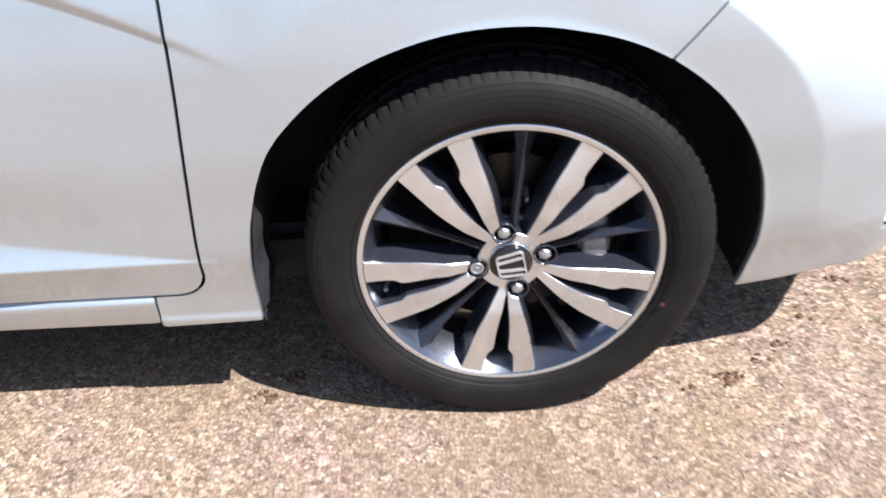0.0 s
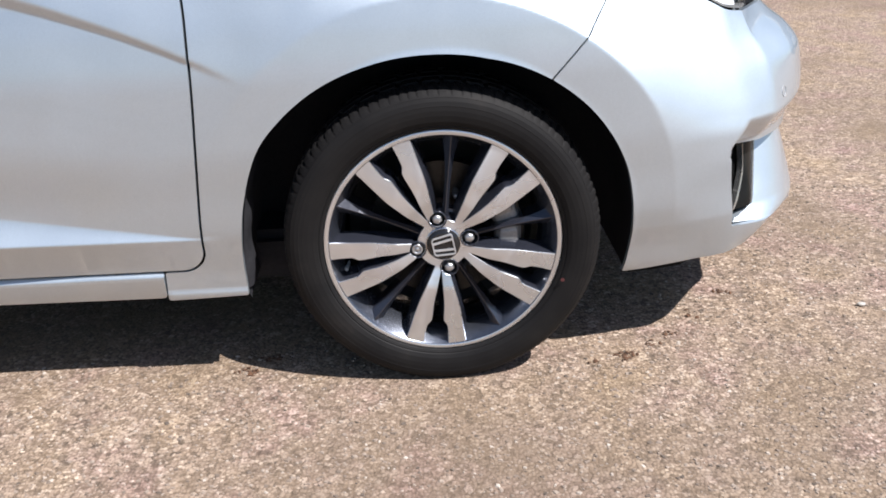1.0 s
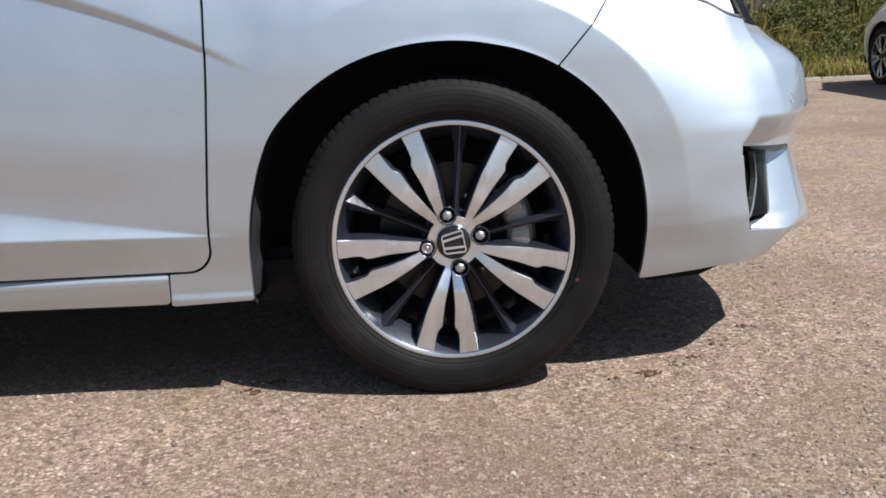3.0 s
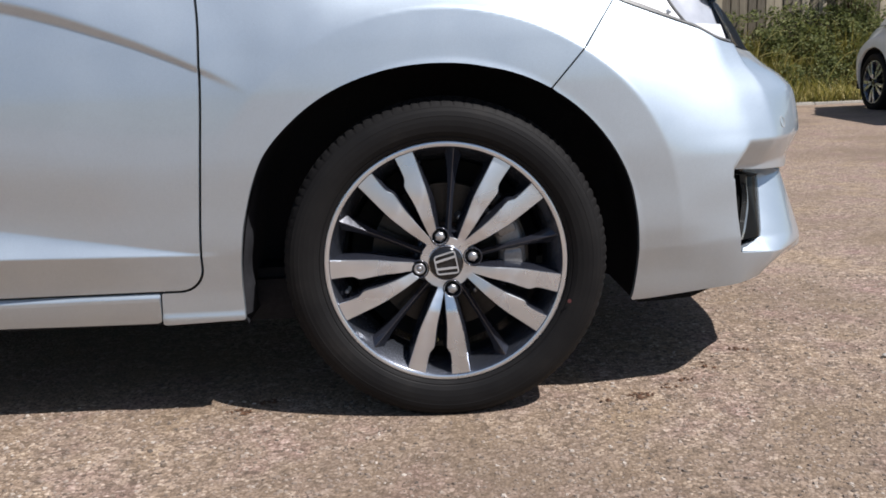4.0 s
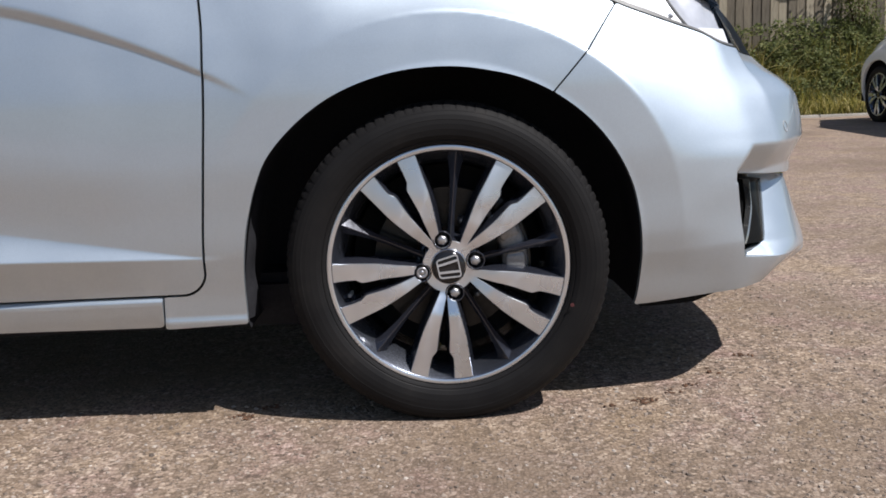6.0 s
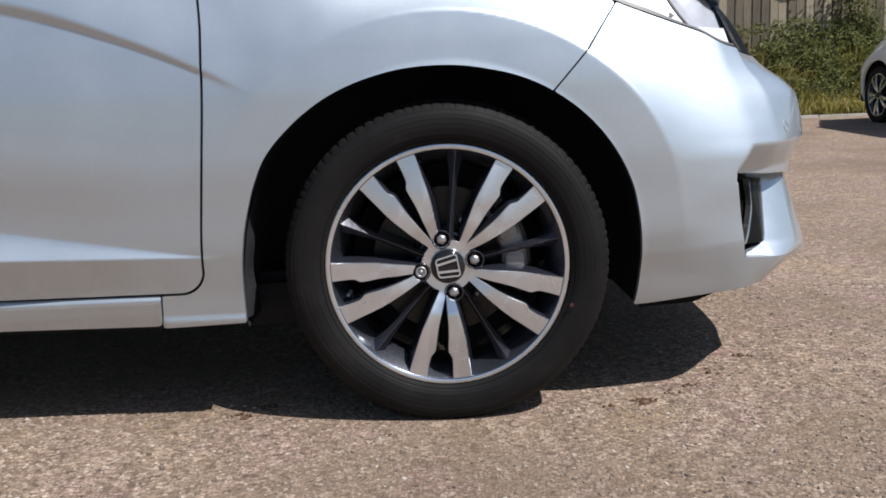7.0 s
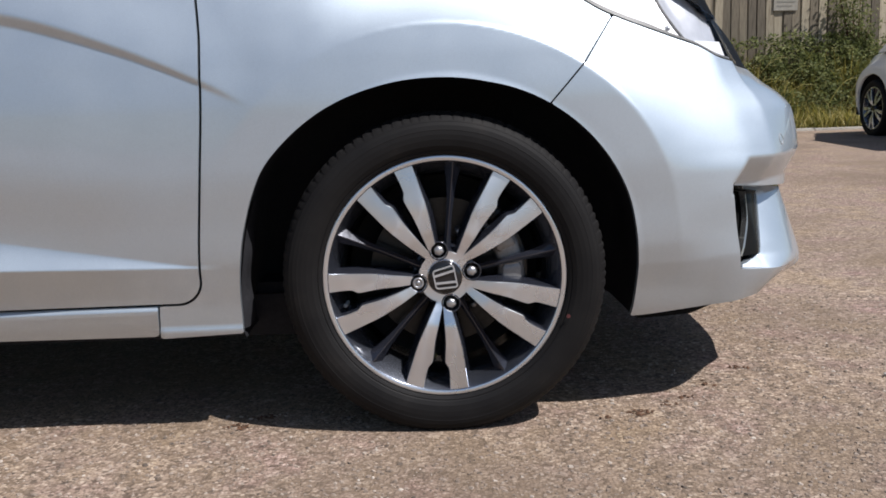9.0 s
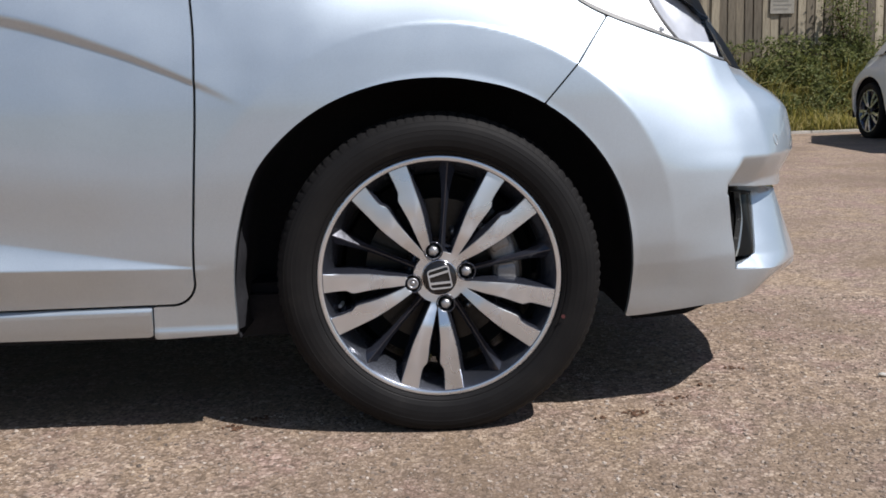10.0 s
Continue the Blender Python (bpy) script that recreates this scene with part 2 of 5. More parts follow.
def wood_material():
    m, nt, p = mat("weathered_boards")
    co = coords(nt, (14, 14, 1.3))
    info = nt.nodes.new("ShaderNodeObjectInfo")
    grain = node(nt, "TexNoise", Scale=4.0, Detail=7.0, Roughness=0.7)
    grain.noise_dimensions = "4D"
    nt.links.new(co, grain.inputs["Vector"])
    nt.links.new(info.outputs["Random"], grain.inputs["W"])
    tint = ramp(nt, info.outputs["Random"], [(0.0, (0.12, 0.10, 0.075)), (0.4, (0.255, 0.215, 0.155)), (0.8, (0.40, 0.345, 0.255)), (1.0, (0.50, 0.43, 0.32))])
    g = ramp(nt, grain.outputs[0], [(0.3, (0.42, 0.40, 0.37)), (0.5, (0.95, 0.94, 0.92)), (0.7, (1.15, 1.15, 1.12))])
    mul = nt.nodes.new("ShaderNodeMixRGB")
    mul.blend_type = "MULTIPLY"
    mul.inputs[0].default_value = 1.0
    nt.links.new(tint.outputs[0], mul.inputs[1])
    nt.links.new(g.outputs[0], mul.inputs[2])
    nt.links.new(mul.outputs[0], p.inputs["Base Color"])
    p.inputs["Roughness"].default_value = 0.85
    bump(nt, grain.outputs[0], p, 0.4, 0.004)
    return m


WOOD = wood_material()


# ---- mesh helpers ----
def mesh_part(name, verts, faces, materials, parent=None, label="", smooth=True, slots=None, at=None):
    """One mesh object, under a thing or a part."""
    me = bpy.data.meshes.new(name)
    me.from_pydata([tuple(map(float, v)) for v in verts], [], [tuple(map(int, f)) for f in faces])
    for m in materials if isinstance(materials, (list, tuple)) else [materials]:
        me.materials.append(m)
    if slots is not None:
        me.polygons.foreach_set("material_index", np.asarray(slots, dtype=np.int32))
    if smooth:
        me.polygons.foreach_set("use_smooth", np.ones(len(me.polygons), dtype=bool))
    me.update()
    ob = new(name, me)
    if parent is not None:
        ob.parent = parent
    if at is not None:
        ob.matrix_basis = at
    if label:
        tagged(ob, label)
    return ob


def bm_part(name, bm, material, parent=None, label="", smooth=False, at=None):
    me = bpy.data.meshes.new(name)
    bm.to_mesh(me)
    bm.free()
    me.materials.append(material)
    if smooth:
        me.polygons.foreach_set("use_smooth", np.ones(len(me.polygons), dtype=bool))
    ob = new(name, me)
    if parent is not None:
        ob.parent = parent
    if at is not None:
        ob.matrix_basis = at
    if label:
        tagged(ob, label)
    return ob


def sstep(a, b, v):
    t = np.clip((np.asarray(v, float) - a) / (b - a), 0, 1)
    return t * t * (3 - 2 * t)


def curve(xs, ys):
    """A smooth curve through knots, without overshoot."""
    xs, ys = np.asarray(xs, float), np.asarray(ys, float)
    h, d = np.diff(xs), np.diff(ys) / np.diff(xs)
    m = np.zeros(len(xs))
    m[0], m[-1] = d[0], d[-1]
    for i in range(1, len(xs) - 1):
        if d[i - 1] * d[i] > 0:
            w1, w2 = 2 * h[i] + h[i - 1], h[i] + 2 * h[i - 1]
            m[i] = (w1 + w2) / (w1 / d[i - 1] + w2 / d[i])

    def f(x):
        x = np.clip(np.asarray(x, float), xs[0], xs[-1])
        k = np.clip(np.searchsorted(xs, x) - 1, 0, len(xs) - 2)
        t = (x - xs[k]) / h[k]
        return ((1 + 2 * t) * (1 - t) ** 2 * ys[k] + t * (1 - t) ** 2 * h[k] * m[k]
                + t * t * (3 - 2 * t) * ys[k + 1] + t * t * (t - 1) * h[k] * m[k + 1])
    return f


def trim_sheet(us, vs, keep):
    """The part of a (u, v) grid where keep(u, v) >= 0, cut cleanly along its edge: points, faces and the open edges."""
    U, V = np.meshgrid(us, vs, indexing="ij")
    G = keep(U, V)
    nv = len(vs)
    pts, faces, index, cut = [], [], {}, {}

    def corner(i, j):
        k = i * nv + j
        if k not in index:
            index[k] = len(pts)
            pts.append((us[i], vs[j]))
        return index[k]

    def crossing(a, b):
        key = (min(a, b), max(a, b))
        if key not in cut:
            (i, j), (k, l) = a, b
            t = G[i, j] / (G[i, j] - G[k, l])
            cut[key] = len(pts)
            pts.append((us[i] + t * (us[k] - us[i]), vs[j] + t * (vs[l] - vs[j])))
        return cut[key]

    inside = G >= 0
    n_in = inside[:-1, :-1].astype(int) + inside[1:, :-1] + inside[1:, 1:] + inside[:-1, 1:]
    for i, j in zip(*np.nonzero(n_in)):
        ring = [(i, j), (i + 1, j), (i + 1, j + 1), (i, j + 1)]
        if n_in[i, j] == 4:
            faces.append([corner(*c) for c in ring])
            continue
        poly = []
        for a, b in zip(ring, ring[1:] + ring[:1]):
            if inside[a]:
                poly.append(corner(*a))
            if inside[a] != inside[b]:
                poly.append(crossing(a, b))
        if len(poly) > 2:
            faces.append(poly)
    count = {}
    for f in faces:
        for a, b in zip(f, f[1:] + f[:1]):
            count[(a, b)] = 1
    rim = [e for e in count if (e[1], e[0]) not in count]
    return np.array(pts), faces, rim


def revolve(profile, steps, closed=False):
    """Points and faces of a profile of (radius, y) turned about the y axis."""
    verts, faces, n = [], [], len(profile)
    for i in range(steps):
        a = 2 * math.pi * i / steps
        verts += [(r * math.cos(a), y, r * math.sin(a)) for r, y in profile]
    for i in range(steps):
        k = (i + 1) % steps
        for j in range(n if closed else n - 1):
            l = (j + 1) % n
            faces.append((i * n + j, i * n + l, k * n + l, k * n + j))
    return verts, faces


def box_bm(size, centre=(0, 0, 0), bevel=0.0):
    bm = bmesh.new()
    bmesh.ops.create_cube(bm, size=1.0, matrix=Matrix.Translation(centre) @ Matrix.Diagonal((*size, 1)))
    if bevel:
        bmesh.ops.bevel(bm, geom=bm.edges[:], offset=bevel, segments=2, affect="EDGES")
    return bm


# ---- ground ----
def ground_height(x, y):
    """The yard rises gently away from the car."""
    return 0.19 * sstep(1.2, 10.5, y) + 0.0 * x


def build_ground():
    xs = np.concatenate([[-900, -300, -100, -40, -15], np.arange(-6, 14.01, 0.5), [20, 40, 100, 300, 900]])
    ys = np.concatenate([[-900, -300, -100, -40, -15], np.arange(-6, 12.01, 0.5), [20, 40, 100, 300, 900]])
    X, Y = np.meshgrid(xs, ys, indexing="ij")
    verts = np.stack([X, Y, ground_height(X, Y)], -1).reshape(-1, 3)
    n = len(ys)
    faces = [(i * n + j, (i + 1) * n + j, (i + 1) * n + j + 1, i * n + j + 1) for i in range(len(xs) - 1) for j in range(n - 1)]
    g = mesh_part("ground", verts, faces, TARMAC)
    tagged(g, "worn tan and grey tarmac car park with exposed chippings", "ground", kind="structure")


build_ground()


# ---- the silver car ----
HUB_Z = 0.2895          # height of the wheel's centre
HALF = 0.85             # half the body's width


def plan_table():
    """The plan outline, from the straight side round the corner to the middle of the front, by length along it."""
    turn = curve([0.08, 0.25, 0.36, 0.48, 0.555, 0.60, 0.645, 0.685, 0.78, 0.86, 0.95, 1.05, 1.25, 1.7], [0, 2.5, 6, 12.5, 19, 29, 34, 52, 56, 60.5, 70, 80, 87, 90])
    s = np.linspace(0.0, 1.7, 3401)
    a = np.radians(turn(s))
    x = np.concatenate([[0], np.cumsum(np.cos(a[:-1]))]) * (s[1] - s[0])
    y = np.concatenate([[0], np.cumsum(np.sin(a[:-1]))]) * (s[1] - s[0])
    n = int(np.searchsorted(y, HALF))
    return s[:n], x[:n], y[:n]


PLAN_S, PLAN_X, PLAN_Y = plan_table()
S_END = float(PLAN_S[-1]) - 0.006

side_low = curve([0.15, 0.19, 0.21, 0.25, 0.295, 0.305, 0.34, 0.40, 0.50, 0.59, 0.64, 0.68, 0.72, 0.76, 0.80, 0.86, 0.90, 0.94, 0.97, 0.99, 1.0],
                 [0.05, 0.034, 0.028, 0.016, -0.001, -0.004, -0.008, -0.013, -0.019, -0.022, -0.017, -0.006, 0.011, 0.032, 0.056, 0.10, 0.14, 0.20, 0.30, 0.45, 0.8])
door_side = curve([0.15, 0.19, 0.21, 0.25, 0.30, 0.34, 0.40, 0.50, 0.60, 0.68, 0.74, 0.80, 0.90, 1.0],
                  [0.045, 0.028, 0.022, 0.015, 0.003, -0.006, -0.0115, -0.0195, -0.0200, -0.0130, -0.0025, 0.0130, 0.050, 0.09])
front_low = curve([0.15, 0.19, 0.21, 0.23, 0.248, 0.262, 0.3, 0.36, 0.42, 0.46, 0.5, 0.54, 0.57, 0.6, 0.63, 0.66, 0.7, 0.74, 0.78, 0.82, 0.86, 0.9, 0.95, 1],
                  [0.130, 0.082, 0.049, 0.020, 0.0015, -0.008, -0.011, -0.014, -0.012, -0.010, -0.006, 0.001, 0.009, 0.034, 0.074, 0.103, 0.125, 0.151, 0.184, 0.217, 0.243, 0.345, 0.550, 0.800])
mid_low = curve([0.15, 0.19, 0.21, 0.25, 0.295, 0.305, 0.34, 0.40, 0.46, 0.50, 0.54, 0.58, 0.62, 0.66, 0.70, 0.76, 0.82, 0.90, 0.95, 1.0],
                [0.045, 0.028, 0.022, 0.012, -0.003, -0.006, -0.009, -0.012, -0.010, 0.002, 0.018, 0.036, 0.054, 0.071, 0.087, 0.110, 0.145, 0.25, 0.45, 0.8])
crease_z = curve([-3.2, -2.2, -0.735, -0.55, -0.42, -0.356, -0.3], [1.0, 0.97, 0.767, 0.709, 0.654, 0.622, 0.59])


def inset(s, z):
    """How far the skin lies inside the plan outline."""
    s, z = np.asarray(s, float), np.asarray(z, float)
    q, m, d = sstep(0.53, 0.85, s), sstep(-0.23, 0.16, s), sstep(0.06, -0.26, s)
    y = door_side(z) + (1 - d) * (1 - m) * 0.15 * np.clip(side_low(z) - door_side(z), 0, None) * sstep(0.73, 0.86, z)
    r = np.hypot(s, z - HUB_Z)
    ang = np.degrees(np.arctan2(z - HUB_Z, s))
    past = np.clip(r - (0.437 + 0.014 * sstep(5, 40, ang)), 0, 1)
    y = y + m * (1 - np.exp(-past / 0.11)) * (1.08 - 0.5 * sstep(55, 95, ang)) * (mid_low(z) - y)
    y = (1 - q) * y + q * front_low(z)
    # sculpted lower door: a crest with a hollow over it
    h = np.clip(0.13 * (-0.425 - s), 0.003, 0.060)
    t = z - 0.325 - 0.032 * np.clip(-0.43 - s, 0, 0.5)
    below = np.clip(1 + t / 0.072, 0, 1) ** 1.3
    above = 1 - 1.6 * (1 - np.clip(1 - t / h, 0, 1) ** 1.3) + 0.6 * sstep(0.0, 0.16, t - h)
    y = y - 0.38 * h * np.where(t < 0, below, above) * sstep(-0.395, -0.44, s)
    # shoulder crease, running out over the front wheel
    fade = sstep(-0.315, -0.42, s)
    w = 0.010 + 0.018 * sstep(-0.36, -0.75, s)
    t = z - crease_z(s)
    y = y - 0.45 * w * fade * sstep(-0.5, 0.5, t / w) * (1 - 0.8 * sstep(0.01, 0.16, t))
    # blister round the wheel arch
    weight = 0.22 + 0.78 * sstep(128, 80, ang)
    weight = weight * sstep(165, 130, ang) * sstep(-5, 15, ang)
    right = sstep(105, 60, ang) * sstep(-5, 15, ang)
    rise = np.clip(np.minimum(r, 0.437 + 0.014 * sstep(5, 40, ang)) - 0.362, 0, 1)
    y = y - 0.010 * rise * right * np.exp(-past / 0.25)
    y = y + weight * (0.050 - 0.038 * right) * (1 - np.exp(-past / (0.12 - 0.05 * right)))
    # bottom edge of the fender, turned out a little
    y = y - 0.005 * sstep(0.2135, 0.2035, z) * sstep(-0.30, -0.34, s) * sstep(-0.54, -0.52, s)
    # fold low on the bumper, the skin turning under below it
    t = 0.2985 - z
    y = y + 0.06 * (t + np.sqrt(t * t + 0.000002)) * sstep(0.30, 0.35, s) * sstep(0.60, 0.50, s)
    # the chin stands out a little at its corner
    y = y - 0.014 * np.exp(-((s - 0.885) / 0.055) ** 2) * sstep(0.262, 0.236, z)
    # rolled arch lip
    y = y - 0.0015 * (1 - sstep(0.355, 0.368, r)) * sstep(0.2, 0.3, z)
    # downward-facing facet over the fog lamp
    low = fog_top(s)
    top = FOG_TOP + np.clip((s - fog_left(FOG_TOP)) * 1.05 + 0.006, 0, 0.052)
    steep = 0.80 - 0.30 * sstep(0.60, 0.82, s)
    return y + steep * np.clip(top - z, 0, 0.05) * sstep(0.0, 0.006, s - fog_left(FOG_TOP)) * (z > low - 0.012)


FOG_S, FOG_TOP = 0.541, 0.431


def fog_top(s):
    """The upper edge of the fog lamp's opening, falling a little towards the front."""
    return FOG_TOP - 0.065 * np.clip(np.asarray(s, float) - FOG_S, 0, 0.30)


def fog_left(z):
    """The rear edge of the fog lamp's opening."""
    return FOG_S + 0.19 * (0.433 - z)


def in_fog(s, z):
    return np.minimum(s - fog_left(z), np.minimum(fog_top(s) - z, z - 0.256 - 0.016 * np.clip(1 - (s - fog_left(z)) / 0.16, 0, 1)))


def trim_from(z):
    """Where the trim bar begins, ahead of the opening's rear edge."""
    return 0.0560 + 0.85 * (z - 0.3054)


def trim_wide(z):
    return 0.065 + 0.17 * (z - 0.30)


def edge_from(z, rear):
    return fog_left(z) + trim_from(z) + (-0.0062 if rear else trim_wide(z) - 0.0028)


def fog_depth(s, z):
    """How deep the opening's floor lies, running out towards the front."""
    t = np.clip((s - fog_left(z) - trim_from(z) - trim_wide(z)) / 0.16, 0, 1)
    return (0.008 + 0.028 * (1 - t) ** 2 + 0.27 * np.clip(z - 0.285, 0, 1)) * np.clip((z - 0.256) / 0.028, 0, 1)


def skin(s, z, extra=0.0):
    """A place on the car's skin: s runs along the side and round the nose, z is the height."""
    s, z = np.asarray(s, float), np.asarray(z, float)
    x0 = np.where(s < 0.05, s, np.interp(s, PLAN_S, PLAN_X))
    y0 = np.where(s < 0.05, 0.0, np.interp(s, PLAN_S, PLAN_Y))
    e = 0.004
    x1 = np.where(s + e < 0.05, s + e, np.interp(s + e, PLAN_S, PLAN_X))
    y1 = np.where(s + e < 0.05, 0.0, np.interp(s + e, PLAN_S, PLAN_Y))
    x2 = np.where(s - e < 0.05, s - e, np.interp(s - e, PLAN_S, PLAN_X))
    y2 = np.where(s - e < 0.05, 0.0, np.interp(s - e, PLAN_S, PLAN_Y))
    tx, ty = x1 - x2, y1 - y2
    n = np.hypot(tx, ty)
    i = inset(s, z) + extra
    # past the corner the skin may not cross the car's middle
    return np.stack([x0 - ty / n * i, np.minimum(y0 + tx / n * i, HALF), z], -1)


arch_r = curve([-180, -16, -8, -1, 6, 13, 22, 29, 43, 53, 62, 70, 78, 88, 106, 125, 136, 146, 154, 163, 171, 179, 188, 194.5, 300],
               [0.40, 0.367, 0.362, 0.358, 0.356, 0.3575, 0.3615, 0.3625, 0.3635, 0.3625, 0.3612, 0.359, 0.3565, 0.3565, 0.3605, 0.369, 0.373, 0.3765, 0.373, 0.3695, 0.369, 0.372, 0.379, 0.386, 0.386])



def outside_arch(s, z):
    ang = np.degrees(np.arctan2(z - HUB_Z, s))
    ang = np.where(ang < -90, ang + 360, ang)
    return np.hypot(s, z - HUB_Z) - arch_r(ang)


door_edge = curve([0.15, 0.26, 0.324, 0.503, 0.629, 0.714, 0.788, 0.9, 1.0], [-0.447, -0.443, -0.440, -0.421, -0.411, -0.409, -0.414, -0.432, -0.455])


def in_door(s, z):
    """Positive inside the front door's outline, with a rounded lower corner."""
    a, b, r = door_edge(z) - s, z - 0.2560, 0.045
    inner = np.minimum(a, b)
    corner = r - np.hypot(np.clip(r - a, 0, None), np.clip(r - b, 0, None))
    return np.where((a < r) & (b < r), corner, inner)


lamp_low = curve([0.1, 0.2, 0.26, 0.3055, 0.3506, 0.3978, 0.4604, 0.5207, 0.5717, 0.6827, 0.80, 1.0], [0.885, 0.846, 0.797, 0.767, 0.747, 0.731, 0.712, 0.695, 0.6765, 0.664, 0.658, 0.653])
lamp_high = curve([0.1, 0.2, 0.3, 0.45, 0.6, 0.8, 1.0], [0.865, 0.87, 0.87, 0.87, 0.86, 0.83, 0.80])
bumper_low = curve([0.2, 0.36, 0.45, 0.56, 0.68, 0.8, 1.0, 1.4], [0.192, 0.1925, 0.198, 0.205, 0.212, 0.218, 0.22, 0.22])


def seam_line(s, z):
    """Positive ahead of the joint between fender and bumper."""
    return (s - (0.196 + (z - 0.597) * 0.90)) * 0.743


car = new("car")
tagged(car, "silver metallic hatchback with two-tone alloy wheels parked on tarmac", "car")


def largest(points, faces):
    """Keeps the one connected piece that has the most faces."""
    root = list(range(points))

    def find(i):
        while root[i] != i:
            root[i] = root[root[i]]
            i = root[i]
        return i
    for f in faces:
        for k in f[1:]:
            root[find(k)] = find(f[0])
    count = {}
    for f in faces:
        count[find(f[0])] = count.get(find(f[0]), 0) + 1
    best = max(count, key=count.get)
    return lambda i: find(i) == best


def panel(name, us, vs, keep, material, parent, label="", flange=0.014, extra=0.0):
    """A sheet of the car's skin with its edges turned inwards."""
    pts, faces, rim = trim_sheet(us, vs, keep)
    mine = largest(len(pts), faces)
    faces, rim = [f for f in faces if mine(f[0])], [e for e in rim if mine(e[0])]
    used = sorted({i for f in faces for i in f})
    place = {i: k for k, i in enumerate(used)}
    pts = pts[used]
    faces = [tuple(place[i] for i in f) for f in faces]
    rim = [(place[i], place[j]) for i, j in rim]
    deep = extra(pts[:, 0], pts[:, 1]) if callable(extra) else np.full(len(pts), extra)
    outer = skin(pts[:, 0], pts[:, 1], deep)
    ids = sorted({i for e in rim for i in e})
    n, m = len(pts), len(ids)
    a = {i: n + k for k, i in enumerate(ids)}
    inner = skin(pts[ids, 0], pts[ids, 1], deep[ids] + flange)
    verts = np.concatenate([outer, outer[ids], inner])
    faces = faces + [(a[j], a[i], a[i] + m, a[j] + m) for i, j in rim]
    return mesh_part(name, verts, faces, material, parent, label)


GAP = 0.0024
panel("front_door", np.arange(-1.52, -0.39, 0.007), np.arange(0.25, 0.905, 0.002), lambda s, z: np.minimum(np.minimum(in_door(s, z) - GAP, s + 1.515), 0.9 - z), SILVER, car)
panel("sill", np.arange(-2.15, -0.50, 0.012), np.arange(0.1885, 0.262, 0.0015), lambda s, z: np.minimum(np.minimum(-0.5265 - 0.1 * (0.25 - z) - s, 0.2537 - z), z - 0.1935 - 0.003 * sstep(-0.53, -0.9, s)), SILVER, car, flange=0.05, extra=lambda s, z: 0.003 - 0.0080 * np.clip((z - 0.1935) / 0.046, 0, 1) + 0.009 * np.clip((z - 0.2457) / 0.008, 0, 1) ** 1.6)


def in_fender(s, z):
    g = np.minimum(-in_door(s, z) - GAP, outside_arch(s, z))
    g = np.minimum(g, -seam_line(s, z) - 0.0015)
    low = np.maximum(s + 0.5235 + 0.1 * (0.25 - z), z - 0.2555)   # stops at the sill's end
    g = np.minimum(g, low)
    g = np.minimum(g, z - (0.196 - 0.005 * np.clip((-0.37 - s) / 0.15, 0, 1)))
    top = np.minimum(0.86 - z, lamp_low(s) - 0.004 - z)
    g = np.minimum(g, np.where(s > 0.1, top, 0.86 - z))
    return np.minimum(g, np.where(s > 0.25, z - 0.5, 1.0))


panel("fender", np.arange(-0.55, 0.36, 0.0045), np.arange(0.185, 0.875, 0.0045), in_fender, SILVER, car, flange=0.010)


def in_bumper(s, z):
    g = np.minimum(outside_arch(s, z), np.where(z > 0.55, seam_line(s, z) - 0.0015, 1.0))
    g = np.minimum(g, np.where(s < 0.1, -1.0, 1.0))
    g = np.minimum(g, z - bumper_low(s))
    return np.minimum(np.minimum(g, lamp_low(s) - 0.003 - z), -in_fog(s, z))


bumper = panel("bumper", np.concatenate([np.arange(0.15, 0.95, 0.0045), np.arange(0.95, S_END, 0.02)]), np.arange(0.19, 0.80, 0.0045), in_bumper, SILVER, car, flange=0.010)

# fog lamp opening: silver floor, black hollow and a gloss trim bar
FOG_V = np.arange(0.25, 0.44, 0.004)
panel("fog_floor", np.concatenate([np.arange(0.53, 0.97, 0.005), np.arange(0.97, S_END, 0.02)]), FOG_V, lambda s, z: np.minimum(in_fog(s, z), s - fog_left(z) - trim_from(z) - trim_wide(z) + 5.0 * np.clip(0.286 - z, 0, 1)), SILVER, bumper, extra=fog_depth, flange=0.02)
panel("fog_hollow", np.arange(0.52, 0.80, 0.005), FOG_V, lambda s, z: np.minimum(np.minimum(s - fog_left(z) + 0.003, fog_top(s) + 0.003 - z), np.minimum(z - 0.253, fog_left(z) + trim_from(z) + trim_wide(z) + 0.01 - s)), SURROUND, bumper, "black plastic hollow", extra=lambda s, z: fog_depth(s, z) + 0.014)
panel("fog_trim", np.arange(0.53, 0.80, 0.003), FOG_V, lambda s, z: np.minimum(np.minimum(s - fog_left(z) - trim_from(z), fog_left(z) + trim_from(z) + trim_wide(z) - 0.003 - s), np.minimum(fog_top(s) - 0.004 - z, z - 0.289)), TRIM, bumper, "gloss black trim bar",
      extra=lambda s, z: fog_depth(s, z) - 0.006 + 0.004 * np.clip(np.abs((s - fog_left(z) - trim_from(z)) / trim_wide(z) - 0.5) * 2, 0, 1.2) ** 2, flange=0.02)
for rear in (True, False):
    # a thin bright line along each side of the bar
    panel("trim_edge", np.arange(0.53, 0.82, 0.0015), FOG_V, lambda s, z: np.minimum(np.minimum(s - edge_from(z, rear), edge_from(z, rear) + 0.006 - s), np.minimum(fog_top(s) - 0.004 - z, z - 0.289)), EDGE, bumper, "thin bright edge of the trim bar", extra=lambda s, z: fog_depth(s, z) - 0.0035, flange=0.012)


